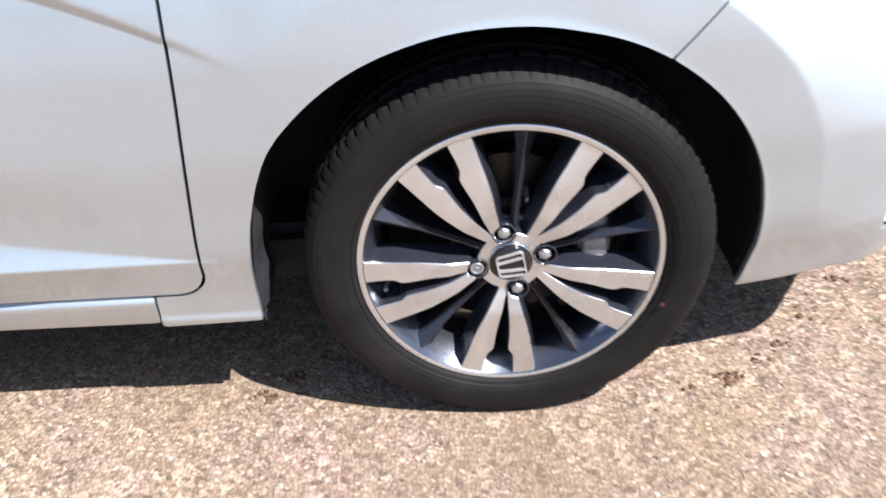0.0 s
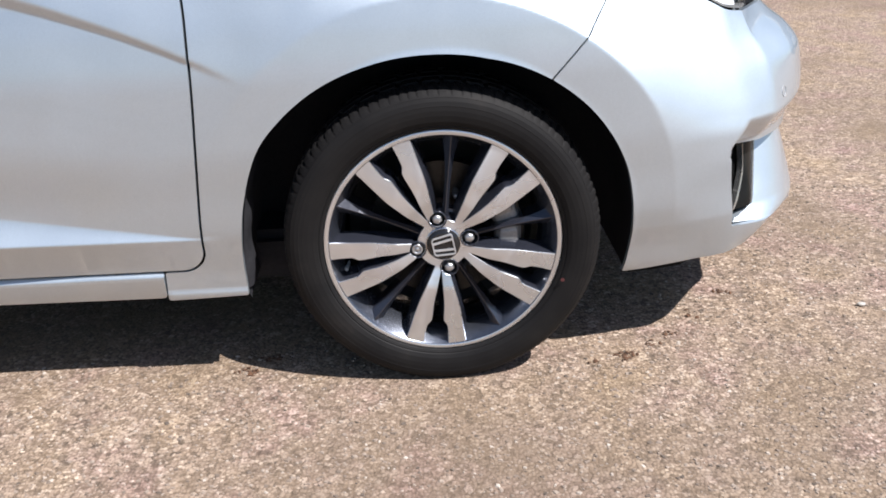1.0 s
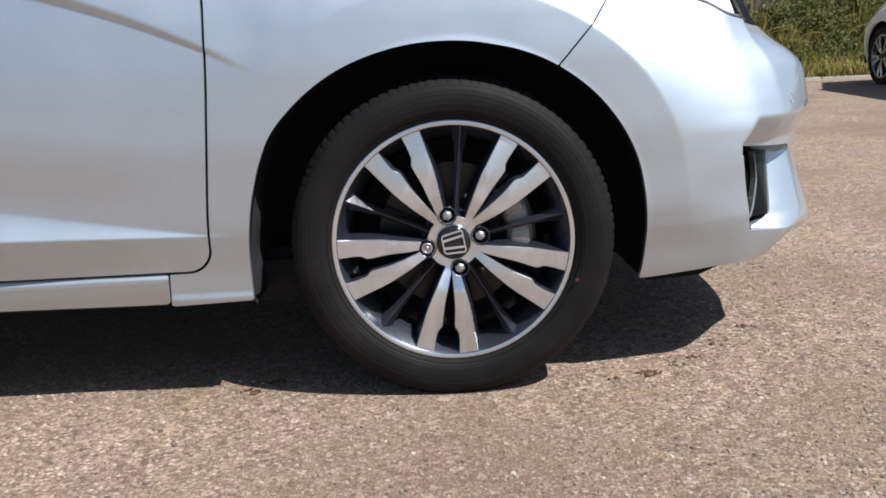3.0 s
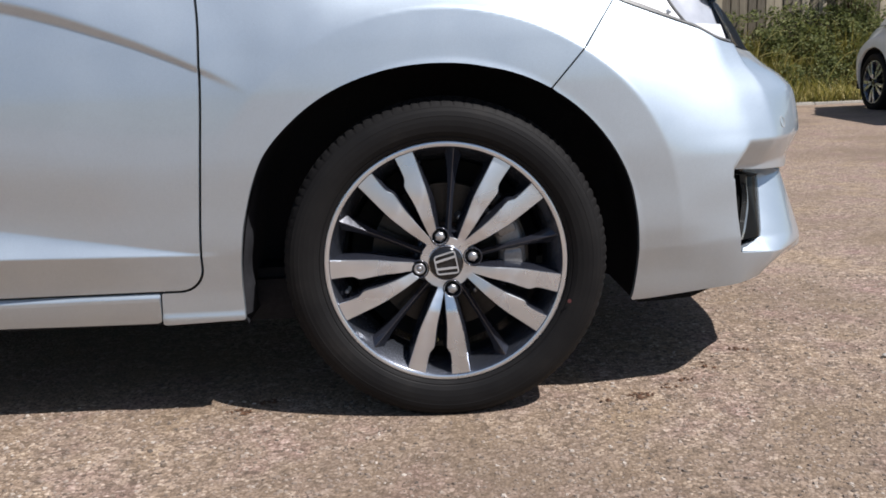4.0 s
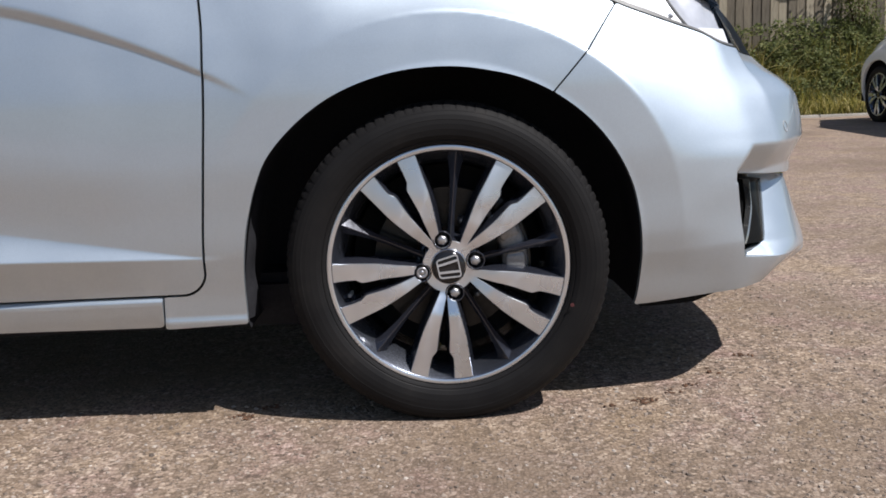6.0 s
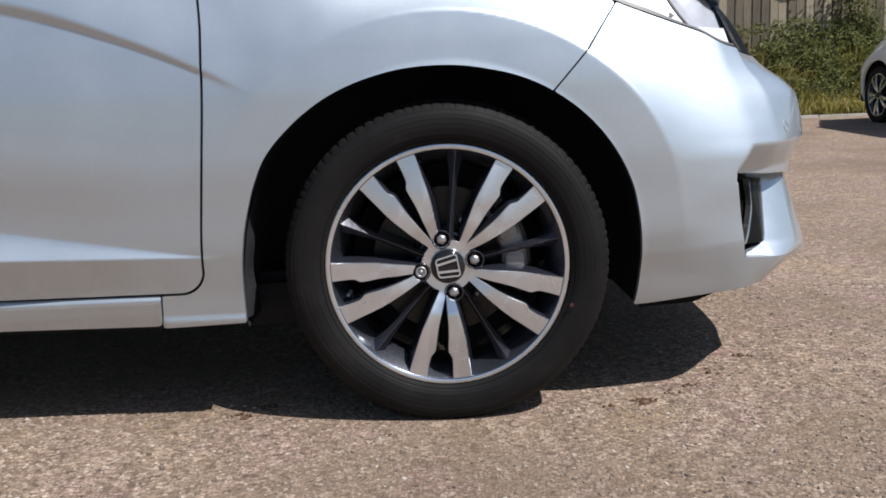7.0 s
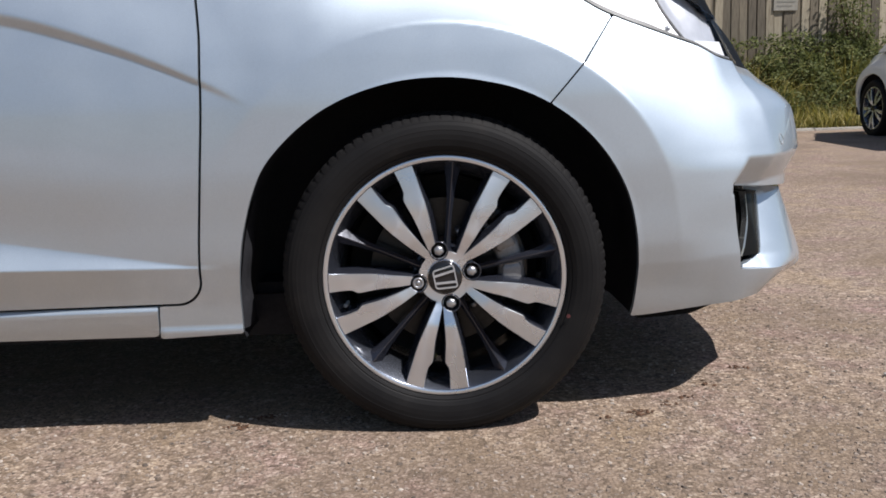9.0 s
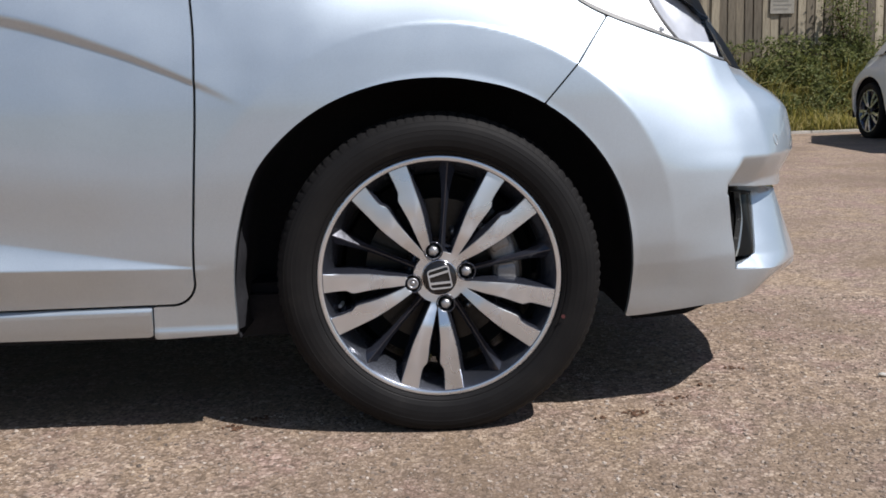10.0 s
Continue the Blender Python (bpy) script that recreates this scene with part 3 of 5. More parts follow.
def build_fog_roof():
    """Closes the opening above and at its rear edge."""
    ss = np.linspace(FOG_S, S_END, 60)
    zz = fog_top(ss)
    a, b = skin(ss, zz + 0.003, 0.002), skin(ss, zz, fog_depth(ss, zz) + 0.014)
    mesh_part("fog_roof", np.concatenate([a, b]), [(i, i + 1, i + 61, i + 60) for i in range(59)], SILVER, bumper)
    zz = np.linspace(0.26, FOG_TOP, 30)
    ss = fog_left(zz)
    a, b = skin(ss, zz, 0.0015), skin(ss, zz, fog_depth(ss, zz) + 0.02)
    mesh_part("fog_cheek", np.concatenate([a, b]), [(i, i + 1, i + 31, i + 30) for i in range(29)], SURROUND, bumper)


build_fog_roof()


def in_cover(s, z, grow=0.0):
    return 0.011 + grow - np.hypot((s - 0.722) * 0.9, z - 0.5105)


panel("cover_joint", np.arange(0.70, 0.745, 0.001), np.arange(0.49, 0.535, 0.001), lambda s, z: np.minimum(in_cover(s, z, 0.0), -in_cover(s, z, -0.0012)), GREY_PLASTIC, bumper, "fine joint round a small cover", extra=-0.0008, flange=0.002)


# headlamp: a clear lens over bright bowls, with a black edge
def in_lamp(s, z):
    return np.minimum(np.minimum(z - lamp_low(s) - 0.0015, lamp_high(s) - z), np.minimum(s - 0.2, 0.955 - s))


LAMP_U, LAMP_V = np.arange(0.18, 0.96, 0.008), np.arange(0.60, 0.90, 0.006)
headlamp = panel("headlamp", LAMP_U, LAMP_V, in_lamp, GREY_PLASTIC, car, "headlamp with bright bowls behind a clear lens", extra=0.085)
gasket_from = lambda z: 0.768 - 0.78 * (z - 0.664)
lamp_top = curve([0.2, 0.40, 0.52, 0.56, 0.656, 0.70, 0.80, 1.0], [0.88, 0.845, 0.792, 0.772, 0.748, 0.738, 0.730, 0.720])
lens = panel("lens", LAMP_U, LAMP_V, lambda s, z: np.minimum(in_lamp(s, z), np.minimum(gasket_from(z) + 0.004 - s, lamp_top(s) + 0.004 - z)), LENS, headlamp, "clear headlamp lens", flange=0.004)
lens.visible_shadow = False
split = lambda z: 0.500 - 0.95 * (z - 0.705) + 4.0 * np.clip(z - 0.705, 0, 0.2) ** 2
panel("reflector", LAMP_U, LAMP_V, lambda s, z: np.minimum(in_lamp(s, z), split(z) - s), REFLECTOR, headlamp, "bright white reflector", extra=lambda s, z: 0.014 + 0.012 * sstep(0.25, 0.40, s) * sstep(0.0, 0.05, z - lamp_low(s)) * sstep(0.0, 0.04, split(z) - s))
panel("reflector", LAMP_U, LAMP_V, lambda s, z: np.minimum(in_lamp(s, z), np.minimum(s - split(z) - 0.006, 0.640 - s)), LAMP_GREY, headlamp, "pale grey reflector", extra=lambda s, z: 0.014 + 0.006 * sstep(0.0, 0.03, s - split(z)), flange=0.004)
panel("reflector", LAMP_U, LAMP_V, lambda s, z: np.minimum(in_lamp(s, z), np.minimum(s - 0.641, gasket_from(z) + 0.02 - s)), LAMP_DARK, headlamp, "grey side of the lamp", extra=0.0195, flange=0.004)
panel("indicator", np.arange(0.5, 0.8, 0.004), np.arange(0.66, 0.74, 0.003), lambda s, z: np.minimum(np.minimum(s - 0.530 + 0.3 * (z - 0.69), 0.642 - s), np.minimum(0.703 - z, z - lamp_low(s) - 0.006)), REFLECTOR, headlamp, "white side lamp", extra=0.011, flange=0.003)
panel("divider", np.arange(0.3, 0.7, 0.002), np.arange(0.66, 0.88, 0.003), lambda s, z: np.minimum(in_lamp(s, z), np.minimum(s - split(z) + 0.001, split(z) + 0.005 - s)), BLACK, headlamp, "black divider", extra=0.012, flange=0.003)
panel("gasket", np.arange(0.5, 0.99, 0.004), LAMP_V, lambda s, z: np.minimum(in_lamp(s, z), np.maximum(s - gasket_from(z), z - lamp_top(s))), SURROUND, headlamp, "black lamp surround", extra=0.002)
panel("bezel", LAMP_U, np.arange(0.60, 0.88, 0.002), lambda s, z: np.minimum(in_lamp(s, z), lamp_low(s) + 0.0055 + 0.004 * sstep(0.50, 0.40, s) - z), BEZEL_GREY, headlamp, "dark edge under the lens", extra=0.004)
v, f = revolve([(0.0001, -0.004), (0.0028, -0.0035), (0.0034, -0.001), (0.0034, 0.003), (0.0060, 0.004), (0.0064, 0.012)], 14)
mesh_part("adjuster", v, f, LAMP_GREY, headlamp, "small grey adjuster screw", at=Matrix.Translation(Vector(skin(0.462, 0.727, 0.010))))
panel("bonnet", np.concatenate([np.arange(-0.42, 1.0, 0.02), np.arange(1.0, S_END, 0.03)]), np.arange(0.66, 0.99, 0.01),
      lambda s, z: np.minimum(np.minimum(z - np.where(s > 0.15, np.maximum(lamp_high(s), 0.69) + 0.003, 0.864), 0.985 - z), 5.0), SILVER, car)

# dark inner shell seen through the joints
def shell_keep(s, z):
    return np.minimum(outside_arch(s, z) - 0.012, np.minimum(FOG_S - 0.03 - s, np.where(s > 0.12, lamp_low(s) - 0.015, 0.84) - z))


panel("inner_panel", np.arange(-1.5, 0.75, 0.02), np.arange(0.21, 0.86, 0.02), shell_keep, LINER, car, extra=0.03)


# wheel well: a drum round the wheel with an end wall
def build_well():
    verts, faces = [], []
    n = 80
    for i in range(n + 1):
        a = radians(-16 + 212 * i / n)
        r = float(arch_r(np.degrees(a))) + 0.0015
        x, z = r * math.cos(a), HUB_Z + r * math.sin(a)
        y0 = float(inset(x, z)) + 0.0075 + (float(np.interp(x, PLAN_S, PLAN_Y)) if x > 0.05 else 0.0)
        for y, k in ((y0, 1.0), (y0 + 0.02, 1.012), (0.12, 1.02), (0.30, 1.02)):
            verts.append((x * k, y, HUB_Z + (z - HUB_Z) * k))
        verts.append((0.0, 0.30, HUB_Z))
    for i in range(n):
        for j in range(4):
            faces.append((i * 5 + j, i * 5 + j + 1, (i + 1) * 5 + j + 1, (i + 1) * 5 + j))
    mesh_part("wheel_well", verts, faces, LINER, car)


build_well()


def build_liner_edge():
    """The wavy edge of the arch liner that shows behind the fender."""
    verts, faces = [], []
    for i in range(25):
        t = i / 24
        z = 0.20 + 0.24 * t
        ang = math.degrees(math.atan2(z - HUB_Z, -0.36)) % 360
        r = float(arch_r(ang))
        x = -math.sqrt(max(r * r - (z - HUB_Z) ** 2, 0)) - 0.004
        w = 0.007 + 0.0035 * math.sin(t * 13.0) + 0.003 * (1 - t)
        w *= 1 - t ** 3
        verts += [(x, 0.040, z), (x + w * 0.6, 0.052, z), (x + w, 0.066, z), (x + w * 0.9, 0.10, z)]
    for i in range(24):
        for j in range(3):
            faces.append((i * 4 + j, i * 4 + j + 1, i * 4 + j + 5, i * 4 + j + 4))
    mesh_part("arch_liner", verts, faces, LINER, car, "black plastic liner edge")


build_liner_edge()
bm_part("underbody", box_bm((3.0, 1.34, 0.11), (-1.36, 0.85, 0.20), 0.02), LINER, car)


def build_shadow_tray():
    """A flat tray added out of view under the nose, its cut corners shaping the cast shadow ahead of each wheel."""
    half = [(0.365, 0.060), (0.42, 0.068), (0.475, 0.083), (0.617, 0.174), (0.722, 0.283), (0.745, 0.40)]
    ring = half + [(x, 2 * HALF - y) for x, y in reversed(half)]
    n = len(ring)
    verts = [(x, y, z) for z in (0.0, 0.014) for x, y in ring]
    verts = [(x, y, z + 0.1845 + 0.030 * float(sstep(0.48, 0.68, x))) for x, y, z in verts]
    faces = [tuple(reversed(range(n))), tuple(range(n, 2 * n))] + [(i, (i + 1) % n, n + (i + 1) % n, n + i) for i in range(n)]
    mesh_part("undertray", verts, faces, SURROUND, car, "hidden black tray added under the nose to shape its shadow", smooth=False)


build_shadow_tray()


# ---- front wheel ----
PAIR = 264.0     # degrees: the middle of one pair of spokes
spoke_out = curve([0.03, 0.05, 0.067, 0.09, 0.129, 0.17, 0.214, 0.23], [0.006, 0.0125, 0.0190, 0.0275, 0.0405, 0.0500, 0.0600, 0.0637])
spoke_in = curve([0.03, 0.052, 0.077, 0.125, 0.157, 0.171, 0.21, 0.23], [-0.004, 0.0005, 0.0042, 0.0106, 0.0122, 0.0202, 0.0250, 0.0272])
NUTS = [(0.0500 * math.cos(radians(a)), 0.0500 * math.sin(radians(a))) for a in (101, 11, 191, 281)]


# the wheel's face: deep at the hub, arched over the spokes
face_y = curve([0.0, 0.045, 0.070, 0.095, 0.130, 0.170, 0.2135, 0.24], [0.0100, 0.0080, 0.0015, -0.0040, -0.0042, -0.0018, 0.0020, 0.004])


def build_spoke(parent, turn, side, nuts):
    """One machined spoke with its share of the hub."""
    def keep(x, z):
        a = radians(turn)
        u, v = x * math.cos(a) + z * math.sin(a), -x * math.sin(a) + z * math.cos(a)
        r = np.hypot(u, v)
        w = v * side
        spoke = np.minimum(np.minimum(spoke_out(u) - w, w - spoke_in(u)), np.minimum(0.2135 - r, u - 0.036))
        hub = np.minimum(np.minimum(0.0475 - r, u * math.tan(radians(36.0)) - w), w)
        g = np.minimum(np.maximum(spoke, hub), r - 0.0312)
        for cx, cz in nuts:
            g = np.minimum(g, np.hypot(x - cx, z - cz) - 0.0148)
        return g
    a = radians(turn)
    cx, cz = 0.125 * math.cos(a), 0.125 * math.sin(a)
    ext = 0.125
    us, vs = np.arange(cx - ext, cx + ext, 0.0022), np.arange(cz - ext, cz + ext, 0.0022)
    pts, faces, rim = trim_sheet(us, vs, keep)
    r = np.hypot(pts[:, 0], pts[:, 1])
    a = radians(turn)
    along, across = pts[:, 0] * math.cos(a) + pts[:, 1] * math.sin(a), (pts[:, 1] * math.cos(a) - pts[:, 0] * math.sin(a)) * side
    mid, wide = (spoke_out(along) + spoke_in(along)) / 2, np.maximum((spoke_out(along) - spoke_in(along)) / 2, 0.004)
    crown = 0.0004 * np.clip(np.abs(across - mid) / wide, 0, 1) ** 2 * sstep(0.05, 0.08, along) * (1 - sstep(0.19, 0.21, along))
    front = np.stack([pts[:, 0], face_y(r) + crown, pts[:, 1]], -1)
    normal = {}
    for i, j in rim:
        dx, dz = pts[j] - pts[i]
        for k in (i, j):
            o = normal.setdefault(k, [0.0, 0.0])
            o[0] += dz
            o[1] -= dx
    ids = sorted(normal)
    nn = np.array([normal[i] for i in ids])
    nn /= np.maximum(np.hypot(nn[:, 0], nn[:, 1]), 1e-9)[:, None]
    base = front[ids]
    rings = [base]
    for out, down in ((0.0010, 0.0014), (0.0036, 0.013), (0.0085, 0.040)):
        ring = base.copy()
        ring[:, 0] += nn[:, 0] * out
        ring[:, 2] += nn[:, 1] * out
        ring[:, 1] += down
        rings.append(ring)
    # the dark flanks have their own points at the rim, so that the edge stays crisp
    verts = np.concatenate([front] + [rings[0]] + rings[1:])
    n, m = len(front), len(ids)
    at = {i: k for k, i in enumerate(ids)}
    slots = [0] * len(faces)
    faces = list(faces)
    for k in range(3):
        for i, j in rim:
            p, q = n + k * m + at[i], n + k * m + at[j]
            faces.append((q, p, p + m, q + m))
            slots.append(0 if k == 0 else 1)
    mesh_part("spoke", verts, faces, [MACHINED, GUNMETAL], parent, "machined bright face with dark grey flanks", slots=slots)


def build_fin(parent, turn):
    """A thin dark spoke between two pairs, spreading where it meets the rim."""
    prof = [(0.040, 0.0080, 0.015), (0.075, 0.0056, 0.018), (0.115, 0.0052, 0.018), (0.145, 0.0066, 0.016), (0.168, 0.0088, 0.0135), (0.186, 0.0118, 0.0105), (0.200, 0.0150, 0.0080), (0.2095, 0.0175, 0.0065)]
    verts, faces = [], []
    for r, w, y in prof:
        verts += [(r, y, -0.0008), (r, y, 0.0008), (r, y + 0.9 * w, w), (r, y + 0.045, w * 1.25), (r, y + 0.045, -w * 1.25), (r, y + 0.9 * w, -w)]
    for i in range(len(prof) - 1):
        for j in range(6):
            k = (j + 1) % 6
            faces.append((i * 6 + k, i * 6 + j, i * 6 + 6 + j, i * 6 + 6 + k))
    mesh_part("thin_spoke", verts, faces, GUNMETAL, parent, smooth=False, at=Matrix.Rotation(-radians(turn), 4, "Y"))


def build_nut(parent, x, z, locking=False):
    """A domed hexagon nut in its dark pocket; the locking one is round with a ring cut in its end."""
    if locking:
        v, f = revolve([(0.0001, -0.0010), (0.0042, -0.0010), (0.0046, 0.0004), (0.0062, 0.0004), (0.0066, -0.0016), (0.0098, -0.0014), (0.0108, 0.0004), (0.0110, 0.02)], 28)
        mesh_part("wheel_nut", v, f, NUT, parent, "round locking wheel nut", at=pose(x, 0.008, z))
    else:
        bm = bmesh.new()
        rings = []
        for r, y, hexed in ((0.0030, -0.0044, 0.0), (0.0062, -0.0034, 0.2), (0.0086, -0.0012, 0.8), (0.0094, 0.0012, 1.0), (0.0096, 0.0120, 1.0), (0.0112, 0.0140, 0.0), (0.0114, 0.0200, 0.0)):
            ring = []
            for k in range(24):
                a = 2 * math.pi * k / 24
                flat = math.cos(math.pi / 6) / math.cos((a % (math.pi / 3)) - math.pi / 6)
                q = r * (1 + hexed * (flat * 1.06 - 1))
                ring.append(bm.verts.new((q * math.cos(a), y, q * math.sin(a))))
            rings.append(ring)
        bm.faces.new(rings[0])
        for p, q in zip(rings, rings[1:]):
            for k in range(24):
                bm.faces.new((p[k], q[k], q[(k + 1) % 24], p[(k + 1) % 24]))
        bmesh.ops.recalc_face_normals(bm, faces=bm.faces[:])
        bm_part("wheel_nut", bm, NUT, parent, "bright domed wheel nut", smooth=True, at=pose(x, 0.008, z, 0, 17, 0))
    v, f = revolve([(0.0176, 0.0065), (0.0166, 0.0052), (0.0156, 0.0056), (0.0150, 0.012), (0.0145, 0.024), (0.0001, 0.0245)], 28)
    mesh_part("nut_pocket", v, f, GUNMETAL, parent, at=pose(x, 0.0, z))


def tyre_mesh(parent, hub_z, lugs=True):
    half = [(0.2205, 0.012), (0.2218, 0.003), (0.2245, -0.0030), (0.2285, -0.0055), (0.2300, -0.0050), (0.2320, -0.0072), (0.240, -0.0105), (0.252, -0.0125), (0.262, -0.0128), (0.270, -0.0120), (0.2712, -0.0122), (0.2726, -0.0118),
            (0.280, -0.0100), (0.286, -0.0068), (0.2868, -0.0067), (0.288, -0.0052), (0.2935, 0.0005), (0.2975, 0.0060), (0.3005, 0.0120), (0.3025, 0.0200), (0.3035, 0.0300), (0.3040, 0.0365),
            (0.2975, 0.0375), (0.2975, 0.0455), (0.3044, 0.0465), (0.3050, 0.070), (0.2985, 0.071), (0.2985, 0.079), (0.3050, 0.080), (0.3052, 0.0925)]
    prof = half + [(r, 0.185 - y) for r, y in reversed(half[:-1])]
    steps = 480 if lugs else 96
    n = len(prof)
    verts = []
    # tread blocks of uneven length, as road tyres have them
    pitch, groove, at = random.Random(5), [0.0] * (steps + 8), 0
    while at < steps - 3:
        groove[at], groove[at + 1] = 1.0, 0.45
        at += pitch.choice((4, 5, 5, 6))
    for i in range(steps):
        for j, (r, y) in enumerate(prof):
            r -= 0.0055 * min(1.0, max(0.0, (r - 0.23) / 0.05))
            k = j if j < len(half) else n - 1 - j
            slant = max(0, k - 17) * 0.45
            if lugs and 16 <= k <= 21:
                r -= groove[int(i + slant) % steps] * (0.0034 if k > 17 else 0.0010)
            if lugs and 24 <= k <= 25 and (i + 3) % 10 < 2:
                r -= 0.004
            a = 2 * math.pi * i / steps
            x, z = r * math.cos(a), r * math.sin(a)
            low = 0.0015 - hub_z
            if z < low + 0.035:
                squash = max(0.0, (low + 0.035 - z) / 0.05)
                y = y + (0.004 * squash if y > 0.09 else -0.004 * squash) * min(1.0, abs(y - 0.0925) / 0.08)
            verts.append((x, y, max(z, low)))
    faces = []
    for i in range(steps):
        k = (i + 1) % steps
        for j in range(n - 1):
            faces.append((i * n + j, i * n + j + 1, k * n + j + 1, k * n + j))
    return mesh_part("tyre", verts, faces, RUBBER, parent, "black road tyre with dusty sidewall", smooth=not lugs)


def build_wheel(parent, at, full=True):
    barrel = [(0.2205, 0.0125), (0.2228, 0.0095), (0.2230, 0.0040), (0.2215, 0.0008), (0.2200, 0.0), (0.2128, 0.0), (0.2118, 0.0012), (0.2085, 0.006), (0.2020, 0.016), (0.1930, 0.032), (0.1880, 0.048), (0.1865, 0.075), (0.1860, 0.170), (0.2100, 0.176)]
    v, f = revolve(barrel, 180)
    per = len(barrel) - 1
    slots = [(0 if (k % per) <= 4 else 1) for k in range(len(f))]
    wheel = mesh_part("wheel", v, f, [MACHINED, BARREL], parent, "two-tone alloy wheel with paired spokes, machined and dark grey", slots=slots, at=at)
    tyre_mesh(wheel, HUB_Z, lugs=full)
    for k in range(5):
        for side in (-1, 1):
            build_spoke(wheel, PAIR + 72 * k, side, NUTS)
        build_fin(wheel, PAIR + 36 + 72 * k)
    for x, z in NUTS:
        build_nut(wheel, x, z, locking=x < -0.04)
    v, f = revolve([(0.0001, -0.0018), (0.012, -0.0016), (0.024, -0.0004), (0.0285, 0.0012), (0.0300, 0.0040), (0.0305, 0.014)], 48)
    mesh_part("centre_cap", v, f, GLOSS, wheel, "gloss black centre cap")
    v, f = revolve([(0.0306, 0.010), (0.0310, 0.0048), (0.0322, 0.0046), (0.0330, 0.0075)], 48)
    mesh_part("cap_ring", v, f, CHROME, wheel)
    v, f = revolve([(0.030, 0.040), (0.052, 0.036), (0.060, 0.040), (0.062, 0.070), (0.0001, 0.071)], 40)
    mesh_part("hub_back", v, f, GUNMETAL, wheel)
    return wheel


wheel = build_wheel(car, pose(0, 0, HUB_Z))


def build_emblem(parent):
    """Plain bright badge shape on the cap: a rounded frame with two bars, lying on its side as the wheel stopped."""
    def keep(x, z):
        w, h, r = 0.0195 + 0.10 * z, 0.0205, 0.006
        qx, qz = np.abs(x) - w + r, np.abs(z) - h + r
        d = np.hypot(np.clip(qx, 0, None), np.clip(qz, 0, None)) + np.minimum(np.maximum(qx, qz), 0) - r
        frame_part = np.minimum(-d, d + 0.0024)
        bars = np.minimum(0.0019 - np.abs(np.abs(x) - 0.0085 - 0.10 * z), 0.0200 - np.abs(z))
        return np.maximum(frame_part, bars)
    pts, faces, rim = trim_sheet(np.arange(-0.025, 0.0251, 0.0007), np.arange(-0.022, 0.0221, 0.0007), keep)
    n = len(pts)
    front = np.stack([pts[:, 0], np.full(n, -0.0042), pts[:, 1]], -1)
    behind = front + np.array([0, 0.004, 0])
    mesh_part("badge", np.concatenate([front, behind]), list(faces) + [(j, i, i + n, j + n) for i, j in rim], BADGE, parent, "plain bright metal badge", smooth=False, at=Matrix.Rotation(radians(80), 4, "Y"))


build_emblem(wheel)
v, f = revolve([(0.0255, -0.0132), (0.0001, -0.0133)], 6)
v = [(x * 0.16, y, z * 0.16) for x, y, z in v]
mesh_part("red_dot", v, f, RED, wheel, "faded red paint dot on the tyre", at=pose(0.2215, -0.0005, -0.077))

v, f = revolve([(0.0001, -0.016), (0.0032, -0.0155), (0.0038, -0.013), (0.0038, -0.004), (0.0030, -0.003), (0.0030, 0.004), (0.0055, 0.006), (0.0055, 0.016)], 14)
mesh_part("valve", v, f, GREY_PLASTIC, wheel, "grey valve stem", at=pose(-0.185, 0.036, -0.050, 0, 0, 0))

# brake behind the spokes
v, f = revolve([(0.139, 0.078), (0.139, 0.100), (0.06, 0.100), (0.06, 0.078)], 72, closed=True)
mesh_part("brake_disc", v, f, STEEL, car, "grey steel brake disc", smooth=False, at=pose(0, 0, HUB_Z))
v, f = revolve([(0.0001, 0.055), (0.058, 0.056), (0.066, 0.072), (0.066, 0.09)], 48)
mesh_part("disc_bell", v, f, RUST, car, at=pose(0, 0, HUB_Z))
for a in (70, 110, 190, 310):
    v, f = revolve([(0.0001, 0.046), (0.0045, 0.046), (0.0050, 0.048), (0.0050, 0.062), (0.0075, 0.063), (0.0075, 0.085)], 10)
    mesh_part("stud", v, f, NUT, car, "bright stud beside the brake disc", at=pose(0.082 * math.cos(radians(a)), 0, HUB_Z + 0.082 * math.sin(radians(a))))


def ring_sector(r0, r1, y0, y1, from_deg, to_deg, edge=0.005, steps=14):
    """A rounded block bent round the hub, as points and faces."""
    section = [(r0 + edge, y0), (r1 - edge, y0), (r1 - edge * 0.3, y0 + edge * 0.3), (r1, y0 + edge), (r1, y1), (r0, y1), (r0, y0 + edge), (r0 + edge * 0.3, y0 + edge * 0.3)]
    n, verts, faces = len(section), [], []
    rm, ym = (r0 + r1) / 2, y1
    for i in range(steps + 1):
        a = radians(from_deg + (to_deg - from_deg) * i / steps)
        k = 0.72 if i in (0, steps) else 0.94 if i in (1, steps - 1) else 1.0   # ends drawn in
        for r, y in section:
            q, y = rm + (r - rm) * k, ym + (y - ym) * k
            verts.append((q * math.cos(a), y, q * math.sin(a)))
    for i in range(steps):
        for j in range(n):
            l = (j + 1) % n
            faces.append((i * n + j, i * n + l, i * n + n + l, i * n + n + j))
    faces += [tuple(range(n)), tuple(reversed(range(steps * n, steps * n + n)))]
    return verts, faces


